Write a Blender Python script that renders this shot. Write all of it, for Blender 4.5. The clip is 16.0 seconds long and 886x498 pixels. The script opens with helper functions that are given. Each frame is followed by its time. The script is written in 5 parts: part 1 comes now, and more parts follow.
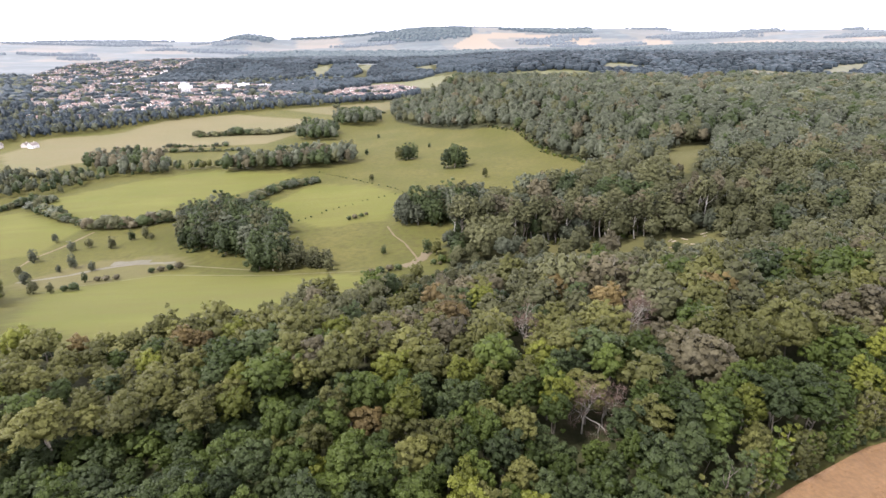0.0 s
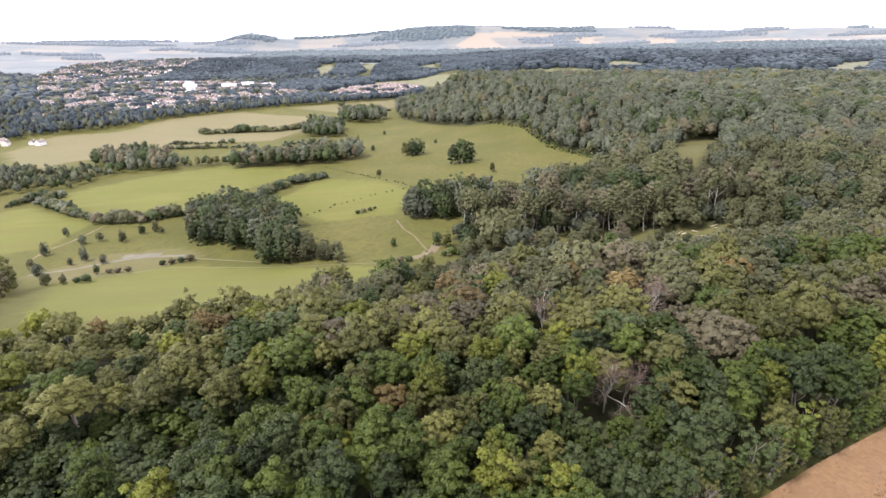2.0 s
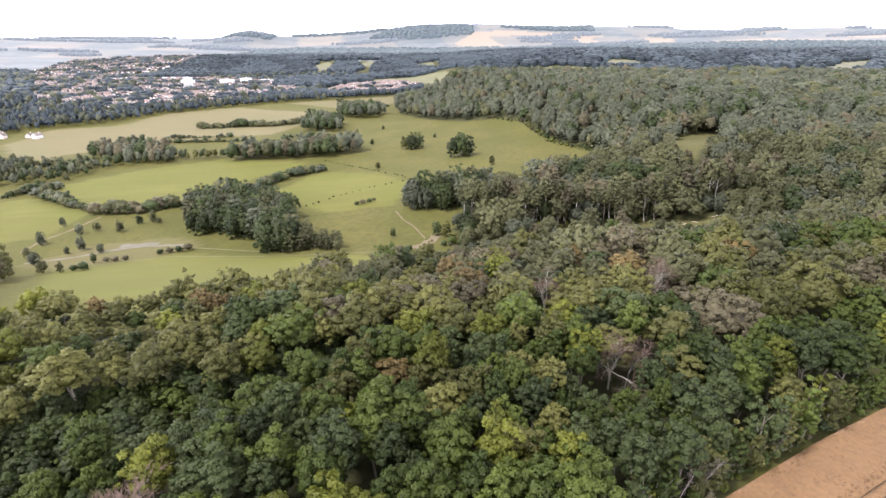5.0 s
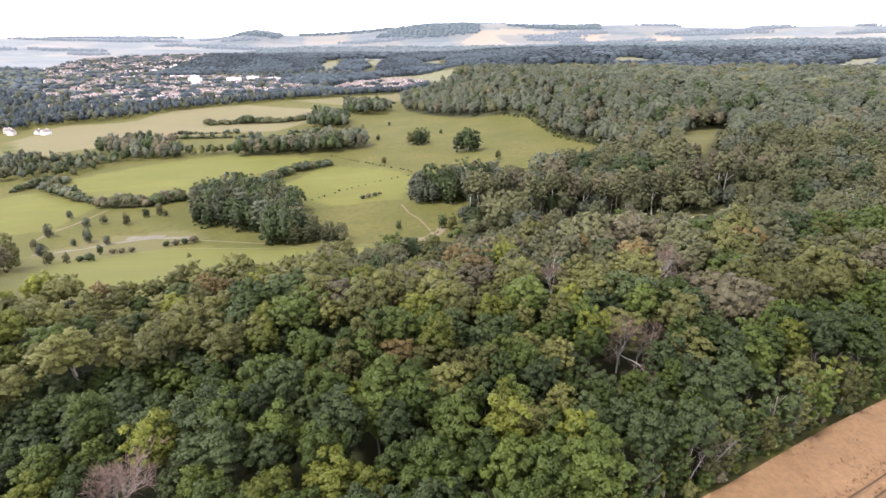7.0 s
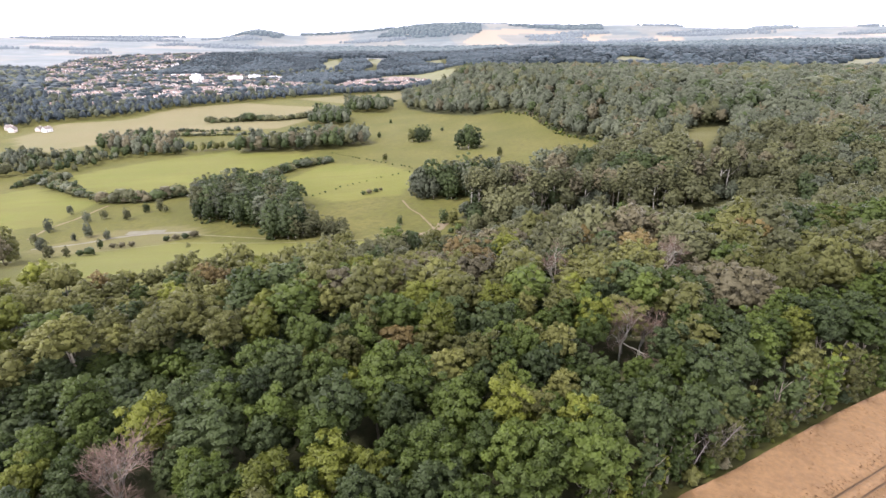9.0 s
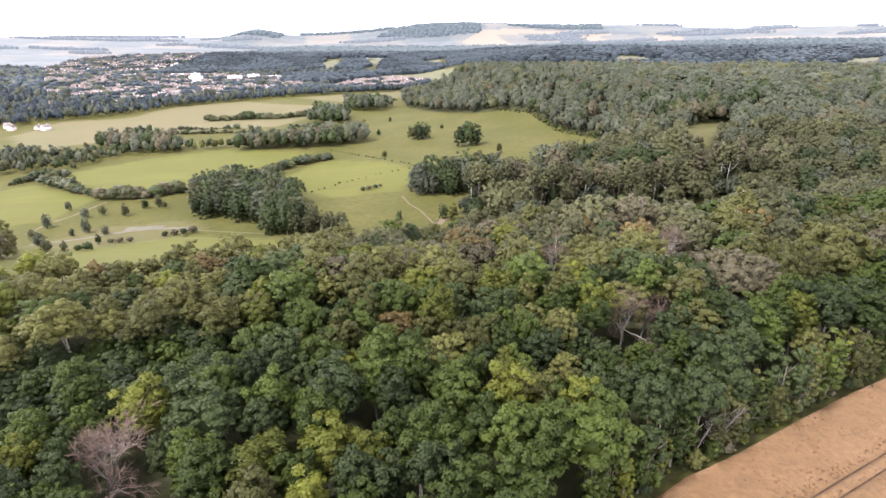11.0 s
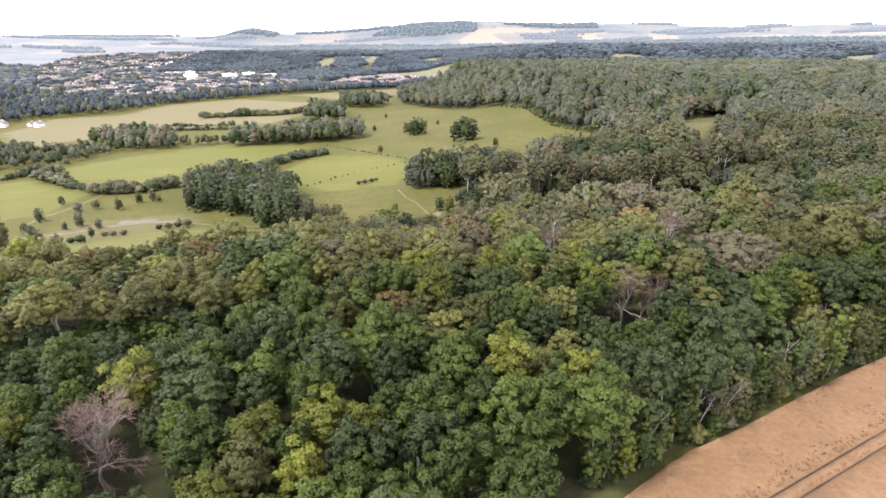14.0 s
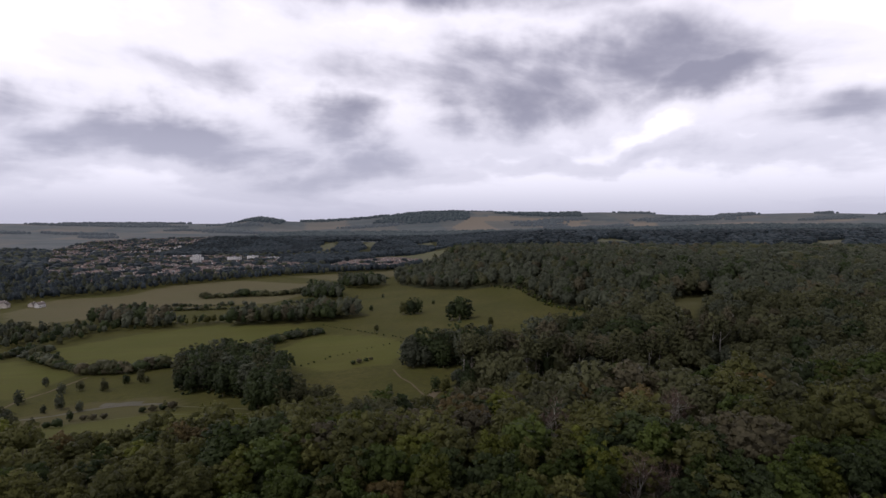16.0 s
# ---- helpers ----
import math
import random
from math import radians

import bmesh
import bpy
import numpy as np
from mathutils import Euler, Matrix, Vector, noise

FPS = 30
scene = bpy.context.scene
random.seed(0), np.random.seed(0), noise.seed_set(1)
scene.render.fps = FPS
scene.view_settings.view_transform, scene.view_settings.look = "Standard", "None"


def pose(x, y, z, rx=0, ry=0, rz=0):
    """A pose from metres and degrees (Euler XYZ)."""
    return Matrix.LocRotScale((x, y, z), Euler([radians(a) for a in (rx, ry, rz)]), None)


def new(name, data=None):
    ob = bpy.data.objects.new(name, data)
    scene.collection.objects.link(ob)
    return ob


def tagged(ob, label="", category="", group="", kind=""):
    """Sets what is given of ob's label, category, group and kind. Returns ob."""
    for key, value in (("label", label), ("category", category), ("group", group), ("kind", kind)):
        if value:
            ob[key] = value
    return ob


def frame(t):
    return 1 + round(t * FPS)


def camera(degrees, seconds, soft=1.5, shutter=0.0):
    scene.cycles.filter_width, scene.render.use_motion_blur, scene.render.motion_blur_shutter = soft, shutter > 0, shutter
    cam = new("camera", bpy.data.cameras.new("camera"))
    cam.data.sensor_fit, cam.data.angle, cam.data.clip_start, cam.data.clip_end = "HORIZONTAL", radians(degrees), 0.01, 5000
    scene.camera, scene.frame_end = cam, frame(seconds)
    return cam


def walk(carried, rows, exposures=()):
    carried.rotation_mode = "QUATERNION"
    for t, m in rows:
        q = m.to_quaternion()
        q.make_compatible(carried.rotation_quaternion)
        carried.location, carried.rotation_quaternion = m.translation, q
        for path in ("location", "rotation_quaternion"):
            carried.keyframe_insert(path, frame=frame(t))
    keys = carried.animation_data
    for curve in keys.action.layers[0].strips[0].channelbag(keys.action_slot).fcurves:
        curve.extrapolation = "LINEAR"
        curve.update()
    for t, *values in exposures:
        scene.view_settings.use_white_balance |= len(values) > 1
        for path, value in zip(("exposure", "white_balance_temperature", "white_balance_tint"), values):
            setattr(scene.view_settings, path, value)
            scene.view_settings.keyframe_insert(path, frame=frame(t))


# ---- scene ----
cam = camera(77.8, 16.0, 1.5)
METRES, EYE, TILT, LEAN, TURN = 30.0, 87.0, -21.2, 0.0, 0.0
ROWS = [
    (0.0, 0.0, 0.0, 0.0, 0.0, 0.0, -0.0),
    (0.5, -0.0355, -0.007, -0.0354, -0.0, -0.01, 0.02),
    (1.0, -0.0733, -0.0118, -0.0734, 0.04, 0.01, -0.0),
    (1.5, -0.113, -0.0156, -0.1137, 0.14, 0.01, -0.01),
    (2.0, -0.1533, -0.0175, -0.1572, 0.27, -0.02, 0.04),
    (2.5, -0.1853, -0.0155, -0.2008, 0.55, -0.1, 0.15),
    (3.0, -0.1952, -0.0096, -0.2323, 0.12, -0.04, -0.09),
    (3.5, -0.1979, 0.0016, -0.2628, -0.23, -0.06, 0.06),
    (6.0, -0.1935, 0.0654, -0.4227, 0.4, -0.13, -0.19),
    (6.5, -0.1946, 0.0813, -0.462, 0.6, -0.17, -0.07),
    (7.0, -0.1937, 0.092, -0.4944, 0.65, -0.14, -0.3),
    (7.5, -0.1933, 0.105, -0.5179, 0.61, -0.09, -0.35),
    (8.0, -0.1917, 0.1152, -0.5421, 0.65, -0.05, -0.4),
    (8.5, -0.1912, 0.1234, -0.5678, 0.69, -0.1, -0.35),
    (9.0, -0.1918, 0.1343, -0.5953, 0.76, -0.12, -0.44),
    (11.5, -0.19, 0.1912, -0.7354, 0.72, -0.08, -0.39),
    (12.0, -0.1899, 0.2054, -0.7703, 0.78, -0.1, -0.34),
    (12.5, -0.189, 0.219, -0.8023, 0.58, 0.04, -0.46),
    (13.0, -0.1927, 0.2257, -0.8203, 0.55, -0.14, -0.22),
    (13.5, -0.1944, 0.2326, -0.8371, 0.34, -0.11, -0.26),
    (14.0, -0.1957, 0.2347, -0.8498, 0.34, -0.12, -0.23),
    (14.5, -0.1955, 0.2351, -0.8559, 0.22, 1.36, -0.21),
    (15.0, -0.196, 0.2363, -0.8557, 0.09, 7.9, -0.09),
    (15.5, -0.1992, 0.2327, -0.8522, -0.02, 16.07, 0.02),
    (16.0, -0.208, 0.2245, -0.8493, -0.12, 18.41, -0.02),
]
EXPOSURES = [(t, e, 6250, 15) for t, e in ((0.0, 2.25), (7.0, 2.32), (13.0, 2.4), (14.4, 2.4), (14.8, 2.32), (15.2, 1.8), (15.5, 0.9), (15.8, -0.14), (16.0, -0.38))]
walk(cam, [(t, pose(0, 0, EYE, TILT, LEAN, TURN) @ pose(METRES * x, METRES * y, METRES * z, 90 + pitch, roll, yaw)) for t, x, y, z, yaw, pitch, roll in ROWS], EXPOSURES)

# ---- sky and sun: broken cloud, bright between, with a veiled sun ----
SUN_UP, SUN_ROUND = 60.0, 250.0
CLOUD_BANKS = [(11, 14.2, 23, 4.6, 1.0), (22, 12.5, 11, 2.6, 0.95), (-3, 23, 22, 4.0, 1.0), (-29, 8.2, 13, 3.0, 1.1), (-10, 9.6, 6.5, 3.2, 0.85), (-39, 9.5, 7, 3.0, 0.8),
               (-24, 14, 12, 1.8, 0.35), (20, 6.2, 17, 1.5, 0.6), (-8, 5.0, 18, 2.2, 0.6), (37, 9.5, 8, 2.0, 0.65), (35, 21, 11, 3.0, 0.6), (-40, 4.5, 12, 1.2, 0.45)]


def build_world():
    w = bpy.data.worlds.new("sky")
    scene.world = w
    w.use_nodes = True
    nt = w.node_tree
    nt.nodes.clear()
    N, L = nt.nodes.new, nt.links.new

    def math_node(op, a, b=None, c=None, clamp=False):
        n = N("ShaderNodeMath")
        n.operation, n.use_clamp = op, clamp
        for i, v in enumerate((a, b, c)):
            if v is None:
                continue
            if isinstance(v, (int, float)):
                n.inputs[i].default_value = v
            else:
                L(v, n.inputs[i])
        return n.outputs[0]

    def ramp(v, stops):
        n = N("ShaderNodeValToRGB")
        n.color_ramp.interpolation = "EASE"
        while len(n.color_ramp.elements) < len(stops):
            n.color_ramp.elements.new(0.5)
        for e, (p, c) in zip(n.color_ramp.elements, stops):
            e.position, e.color = p, (*c, 1) if isinstance(c, tuple) else (c, c, c, 1)
        L(v, n.inputs[0])
        return n.outputs[0]

    co = N("ShaderNodeTexCoord").outputs["Generated"]
    sep = N("ShaderNodeSeparateXYZ")
    L(co, sep.inputs[0])
    up = math_node("MAXIMUM", sep.outputs[2], 0.0)
    over = math_node("ADD", up, 0.20)
    flat = N("ShaderNodeCombineXYZ")
    L(math_node("DIVIDE", sep.outputs[0], over), flat.inputs[0])
    L(math_node("DIVIDE", sep.outputs[1], over), flat.inputs[1])

    def clouds(scale, detail, rough, shift, warp=0.4):
        m = N("ShaderNodeMapping")
        m.inputs["Location"].default_value = shift
        L(flat.outputs[0], m.inputs[0])
        n = N("ShaderNodeTexNoise")
        n.inputs["Scale"].default_value, n.inputs["Detail"].default_value = scale, detail
        n.inputs["Roughness"].default_value, n.inputs["Distortion"].default_value = rough, warp
        L(m.outputs[0], n.inputs["Vector"])
        return n.outputs[0]

    big = clouds(0.62, 6, 0.55, (3.1, 1.7, 0))
    fine = clouds(2.1, 6, 0.6, (7.7, 2.2, 0))
    body = math_node("ADD", math_node("MULTIPLY", big, 0.8), math_node("MULTIPLY", fine, 0.2))
    # the larger cumulus banks, by bearing and elevation in degrees, with ragged edges
    rag = N("ShaderNodeTexNoise")
    rag.inputs["Scale"].default_value, rag.inputs["Detail"].default_value = 5.0, 5.0
    L(co, rag.inputs["Vector"])
    rag_c = N("ShaderNodeSeparateColor")
    L(rag.outputs["Color"], rag_c.inputs[0])
    bearing = math_node("ADD", math_node("MULTIPLY", math_node("ARCTAN2", sep.outputs[0], sep.outputs[1]), 57.3), math_node("MULTIPLY", math_node("SUBTRACT", rag_c.outputs[0], 0.5), 16.0))
    height = math_node("ADD", math_node("MULTIPLY", math_node("ARCSINE", sep.outputs[2]), 57.3), math_node("MULTIPLY", math_node("SUBTRACT", rag_c.outputs[1], 0.5), 11.0))
    bank = None
    for b, h, w, t, k in CLOUD_BANKS:
        u = math_node("DIVIDE", math_node("SUBTRACT", bearing, b), w)
        v = math_node("DIVIDE", math_node("SUBTRACT", height, h), t)
        g = math_node("MULTIPLY", math_node("EXPONENT", math_node("MULTIPLY", math_node("ADD", math_node("POWER", math_node("ABSOLUTE", u), 2.0), math_node("POWER", math_node("ABSOLUTE", v), 2.0)), -1.0)), k)
        bank = g if bank is None else math_node("MAXIMUM", bank, g)
    clear_low = ramp(up, ((0.02, 0.10), (0.40, 0.06), (0.62, 0.0)))
    body = math_node("ADD", math_node("SUBTRACT", body, clear_low), math_node("MULTIPLY", bank, 0.36))
    thick = ramp(body, ((0.40, 0.0), (0.52, 0.42), (0.76, 1.0)))
    white = N("ShaderNodeMix")
    white.data_type = "RGBA"
    L(thick, white.inputs[0])
    white.inputs[6].default_value, white.inputs[7].default_value = (2.1, 2.02, 2.08, 1), (0.45, 0.44, 0.54, 1)
    low = N("ShaderNodeMix")
    low.data_type = "RGBA"
    L(ramp(up, ((0.0, 1.0), (0.10, 0.55), (0.22, 0.0))), low.inputs[0])
    L(white.outputs[2], low.inputs[6])
    low.inputs[7].default_value = (0.76, 0.76, 0.90, 1)
    sky = N("ShaderNodeTexSky")
    sky.sky_type, sky.sun_disc = "NISHITA", False
    sky.sun_elevation, sky.sun_rotation = radians(SUN_UP), radians(SUN_ROUND)
    clear = N("ShaderNodeBackground")
    L(sky.outputs[0], clear.inputs[0])
    clear.inputs[1].default_value = 0.08
    cover = N("ShaderNodeBackground")
    # sky overhead, out of view, dimmed to lessen the light on the ground
    high = N("ShaderNodeMix")
    high.data_type, high.blend_type = "RGBA", "MULTIPLY"
    high.inputs[0].default_value = 1.0
    L(low.outputs[2], high.inputs[6])
    L(ramp(up, ((0.36, 1.0), (0.60, 0.14))), high.inputs[7])
    L(high.outputs[2], cover.inputs[0])
    cover.inputs[1].default_value = 1.0
    mix = N("ShaderNodeMixShader")
    mix.inputs[0].default_value = 0.9
    L(clear.outputs[0], mix.inputs[1])
    L(cover.outputs[0], mix.inputs[2])
    L(mix.outputs[0], N("ShaderNodeOutputWorld").inputs[0])


build_world()
sun = new("sun", bpy.data.lights.new("sun", "SUN"))
sun.data.energy, sun.data.angle, sun.data.color = 1.75, radians(14), (1.0, 0.95, 0.86)
_a, _e = radians(SUN_ROUND), radians(SUN_UP)
_to = Vector((math.sin(_a) * math.cos(_e), math.cos(_a) * math.cos(_e), math.sin(_e)))
sun.matrix_world = Matrix.Translation(_to * 400) @ _to.to_track_quat("Z", "Y").to_matrix().to_4x4()


# ---- the lie of the land ----
def smooth(a, b, v):
    t = np.clip((np.asarray(v, float) - a) / (b - a), 0, 1)
    return t * t * (3 - 2 * t)


def bump(x, y, cx, cy, sx, sy, h):
    return h * np.exp(-((x - cx) / sx) ** 2 - ((y - cy) / sy) ** 2)


def land(x, y):
    """Height of the bare ground: a spur that falls to a meadow valley, a wooded plateau to one side, a plain and far hills."""
    x, y = np.asarray(x, float), np.asarray(y, float)
    drop = np.interp(x, (-900, -400, -200, -100, 0, 130, 250, 400, 900), (68, 62, 53, 48, 41, 27, 15, 6, 0))
    side = np.clip(x, 0, 140)
    near = -drop * smooth(0, 1, (y - 95 - 0.45 * side) / (235 - 0.7 * side))
    # wooded plateau on the right, rising behind the side valley
    rim = 100 - 0.25 * (y - 500)
    level = np.interp(y, (540, 620, 700, 900, 1200, 1500), (-8, -3, 0, 1, -4, -14))
    table = smooth(0, 140, x - rim) * smooth(488, 590, y + 0.12 * (x - 250))
    near = near * (1 - table) + level * table
    near = near - bump(x, y, 330, 545, 140, 26, 5) + bump(x, y, 205, 462, 66, 60, 9)
    near = near - 11 * np.exp(-((x - 112) / 62) ** 2 - ((y - 335) / 55) ** 2) + bump(x, y, 250, 330, 60, 70, 5)
    r = np.hypot(x, y)
    far = np.interp(r, (0, 1000, 1500, 2300, 3000, 3600, 4300, 4900), (-52, -54, -60, -62, -48, -27, 14, 44))
    # the long far hill with its shoulder, a lone hill, and the rise beyond the fields
    far = far + bump(x, y, -40, 4400, 500, 420, 96) + bump(x, y, 560, 4450, 420, 400, 46) + bump(x, y, 1250, 4450, 620, 420, 72)
    far = far + bump(x, y, -1400, 4200, 190, 260, 62) + bump(x, y, -700, 4500, 700, 260, 44) + bump(x, y, 2700, 4100, 1300, 600, 66)
    # wooded ridges of the valley
    far = far + bump(x, y, 1900, 3250, 1500, 300, 34) + bump(x, y, -1000, 2560, 330, 300, 34) + bump(x, y, -560, 2900, 300, 260, 20)
    far = far + bump(x, y, -210, 2230, 150, 130, 16) + bump(x, y, -60, 2600, 260, 160, 18) + bump(x, y, 60, 2060, 120, 110, 14)
    far = far + 76 * smooth(1500, 2150, y) * smooth(-150, 420, x) * (1 - 0.7 * smooth(2250, 2800, y))
    w = smooth(950, 1350, r) * (1 - table) + smooth(1300, 1560, y) * table
    z = near * (1 - w) + far * w
    return z + 0.5 * np.sin(x * 0.021 + 1.3 * np.sin(y * 0.017)) * smooth(300, 420, y)


# ---- materials ----
def nodes_of(name):
    m = bpy.data.materials.new(name)
    m.use_nodes = True
    nt = m.node_tree
    return m, nt, nt.nodes["Principled BSDF"]


def colour_mix(nt, fac, a, b, mode="MIX"):
    n = nt.nodes.new("ShaderNodeMix")
    n.data_type, n.blend_type = "RGBA", mode
    for sock, v in ((n.inputs[0], fac), (n.inputs[6], a), (n.inputs[7], b)):
        if isinstance(v, (int, float)):
            sock.default_value = v
        elif isinstance(v, tuple):
            sock.default_value = (*v, 1)
        else:
            nt.links.new(v, sock)
    return n.outputs[2]


def noise_of(nt, scale, detail=4.0, rough=0.55, low=0.35, high=0.65, stretch=None):
    co = nt.nodes.new("ShaderNodeTexCoord").outputs["Object"]
    if stretch:
        m = nt.nodes.new("ShaderNodeMapping")
        m.inputs["Scale"].default_value, m.inputs["Rotation"].default_value = stretch[0], (0, 0, stretch[1])
        nt.links.new(co, m.inputs[0])
        co = m.outputs[0]
    n = nt.nodes.new("ShaderNodeTexNoise")
    n.inputs["Scale"].default_value, n.inputs["Detail"].default_value, n.inputs["Roughness"].default_value = scale, detail, rough
    nt.links.new(co, n.inputs["Vector"])
    r = nt.nodes.new("ShaderNodeMapRange")
    r.inputs[1].default_value, r.inputs[2].default_value = low, high
    nt.links.new(n.outputs[0], r.inputs[0])
    return r.outputs[0]


def plain(name, a, b, scale=1.0, rough=0.8, bump_size=0.0, metallic=0.0, each=0.0):
    """A surface that varies between two colours at two scales, and from piece to piece by `each`."""
    m, nt, bs = nodes_of(name)
    c = colour_mix(nt, noise_of(nt, scale), a, b)
    c = colour_mix(nt, noise_of(nt, scale * 9, 3), c, colour_mix(nt, 0.5, c, tuple(v * 0.6 for v in b)))
    if each:
        rnd = nt.nodes.new("ShaderNodeObjectInfo").outputs["Random"]
        h = nt.nodes.new("ShaderNodeHueSaturation")
        r = nt.nodes.new("ShaderNodeMapRange")
        r.inputs[3].default_value, r.inputs[4].default_value = 1 - each, 1 + each
        nt.links.new(rnd, r.inputs[0])
        nt.links.new(r.outputs[0], h.inputs["Value"])
        nt.links.new(c, h.inputs["Color"])
        c = h.outputs[0]
    nt.links.new(c, bs.inputs["Base Color"])
    bs.inputs["Roughness"].default_value, bs.inputs["Metallic"].default_value = rough, metallic
    if bump_size:
        bp = nt.nodes.new("ShaderNodeBump")
        bp.inputs["Distance"].default_value = bump_size
        nt.links.new(noise_of(nt, scale * 5), bp.inputs["Height"])
        nt.links.new(bp.outputs[0], bs.inputs["Normal"])
    return m


def leafy(name, a, b, gloss=0.55):
    """Leaves: two greens from spray to spray, a little light passing through."""
    m, nt, bs = nodes_of(name)
    isl = nt.nodes.new("ShaderNodeNewGeometry").outputs["Random Per Island"]
    own = nt.nodes.new("ShaderNodeAttribute")
    own.attribute_name = "tint"
    each = nt.nodes.new("ShaderNodeMath")
    each.operation = "ADD"
    nt.links.new(nt.nodes.new("ShaderNodeObjectInfo").outputs["Random"], each.inputs[0])
    nt.links.new(own.outputs["Fac"], each.inputs[1])
    part_of = nt.nodes.new("ShaderNodeMath")
    part_of.operation = "FRACT"
    nt.links.new(each.outputs[0], part_of.inputs[0])
    both = nt.nodes.new("ShaderNodeMix")
    both.inputs[0].default_value = 0.76
    nt.links.new(isl, both.inputs[2])
    nt.links.new(part_of.outputs[0], both.inputs[3])
    c = colour_mix(nt, both.outputs[0], a, b)
    h = nt.nodes.new("ShaderNodeHueSaturation")
    r = nt.nodes.new("ShaderNodeMapRange")
    r.inputs[3].default_value, r.inputs[4].default_value = 0.78, 1.25
    nt.links.new(part_of.outputs[0], r.inputs[0])
    nt.links.new(r.outputs[0], h.inputs["Value"])
    nt.links.new(c, h.inputs["Color"])
    c = colour_mix(nt, noise_of(nt, 0.35, 3), h.outputs[0], colour_mix(nt, 0.35, h.outputs[0], tuple(0.5 * v for v in a)))
    nt.links.new(c, bs.inputs["Base Color"])
    bs.inputs["Roughness"].default_value = gloss
    bs.inputs["Specular IOR Level"].default_value = 0.2
    bp = nt.nodes.new("ShaderNodeBump")
    bp.inputs["Distance"].default_value, bp.inputs["Strength"].default_value = 0.5, 0.4
    nt.links.new(noise_of(nt, 0.9, 4, 0.6, 0.25, 0.75), bp.inputs["Height"])
    nt.links.new(bp.outputs[0], bs.inputs["Normal"])
    tr = nt.nodes.new("ShaderNodeBsdfTranslucent")
    nt.links.new(c, tr.inputs[0])
    mx = nt.nodes.new("ShaderNodeMixShader")
    mx.inputs[0].default_value = 0.35
    nt.links.new(bs.outputs[0], mx.inputs[1])
    nt.links.new(tr.outputs[0], mx.inputs[2])
    nt.links.new(mx.outputs[0], nt.nodes["Material Output"].inputs[0])
    return m


LEAF = {
    "green": leafy("leaves_green", (0.0270, 0.0440, 0.0080), (0.0700, 0.0920, 0.0165)),
    "dark": leafy("leaves_dark_green", (0.0250, 0.0385, 0.0125), (0.0500, 0.0660, 0.0220)),
    "lime": leafy("leaves_yellow_green", (0.0744, 0.0876, 0.0120), (0.1344, 0.1440, 0.0216)),
    "olive": leafy("leaves_olive", (0.0630, 0.0670, 0.0185), (0.1100, 0.1095, 0.0315)),
    "sage": leafy("leaves_muted_green", (0.0564, 0.0600, 0.0264), (0.0984, 0.0996, 0.0456)),
    "rust": leafy("leaves_brown", (0.0984, 0.0732, 0.0288), (0.1416, 0.1044, 0.0408)),
    "grey": leafy("leaves_grey_brown", (0.0760, 0.0680, 0.0400), (0.1100, 0.0960, 0.0560)),
    # dull green, with blue added to paint haze over the middle distance
    "dusky": leafy("leaves_dull_hazed_green", (0.0528, 0.0624, 0.0396), (0.0912, 0.0996, 0.0636)),
    # distant trees only: air haze mixed into the leaf colour as blue
    "blue": leafy("leaves_haze_blue_green", (0.028, 0.041, 0.050), (0.056, 0.073, 0.086)),
}
BARK = plain("bark", (0.10, 0.085, 0.065), (0.17, 0.15, 0.12), 1.5, 0.9)
PALE_BARK = plain("pale_birch_bark", (0.42, 0.40, 0.35), (0.25, 0.23, 0.20), 1.2, 0.8)
DEAD_BARK = plain("grey_dead_wood", (0.13, 0.112, 0.102), (0.19, 0.165, 0.15), 0.8, 0.85)
TWIGS = plain("dry_reddish_twigs", (0.090, 0.058, 0.044), (0.13, 0.085, 0.066), 0.8, 0.9)
CREAM = plain("cream_render", (0.60, 0.55, 0.49), (0.48, 0.43, 0.39), 0.08, 0.85, each=0.15)
WHITE = plain("white_render", (0.66, 0.65, 0.64), (0.54, 0.53, 0.52), 0.08, 0.85, each=0.08)
# terracotta paled to pinkish grey, the town's distance haze put into the colour
TERRA = plain("hazed_terracotta_tiles", (0.20, 0.138, 0.125), (0.165, 0.122, 0.115), 0.1, 0.85, each=0.3)
SLATE = plain("grey_brown_roof_tiles", (0.13, 0.11, 0.105), (0.18, 0.15, 0.14), 0.1, 0.8, each=0.3)
SHEET = plain("pale_metal_roofing", (0.48, 0.49, 0.52), (0.38, 0.39, 0.42), 0.05, 0.5)
GLASS = plain("dark_window_glass", (0.05, 0.06, 0.07), (0.09, 0.10, 0.11), 0.5, 0.15)
GRAVEL = plain("pale_gravel", (0.118, 0.106, 0.080), (0.092, 0.085, 0.058), 0.12, 0.95, 0.02)
WORN = plain("worn_grass", (0.115, 0.108, 0.058), (0.095, 0.092, 0.042), 0.3, 0.95)
SOIL = plain("bare_soil", (0.118, 0.092, 0.052), (0.098, 0.075, 0.040), 0.3, 0.95, 0.03)
WHEAT = plain("ripe_wheat", (0.150, 0.083, 0.034), (0.120, 0.065, 0.026), 0.12, 0.85, 0.15)
WHEAT_EAR = plain("wheat_ears", (0.152, 0.086, 0.041), (0.108, 0.058, 0.027), 0.5, 0.85)
RUT = plain("dark_wheel_rut_soil", (0.095, 0.058, 0.033), (0.075, 0.046, 0.027), 0.4, 0.95)
TIMBER = plain("weathered_timber", (0.42, 0.36, 0.29), (0.30, 0.25, 0.2), 0.5, 0.9)


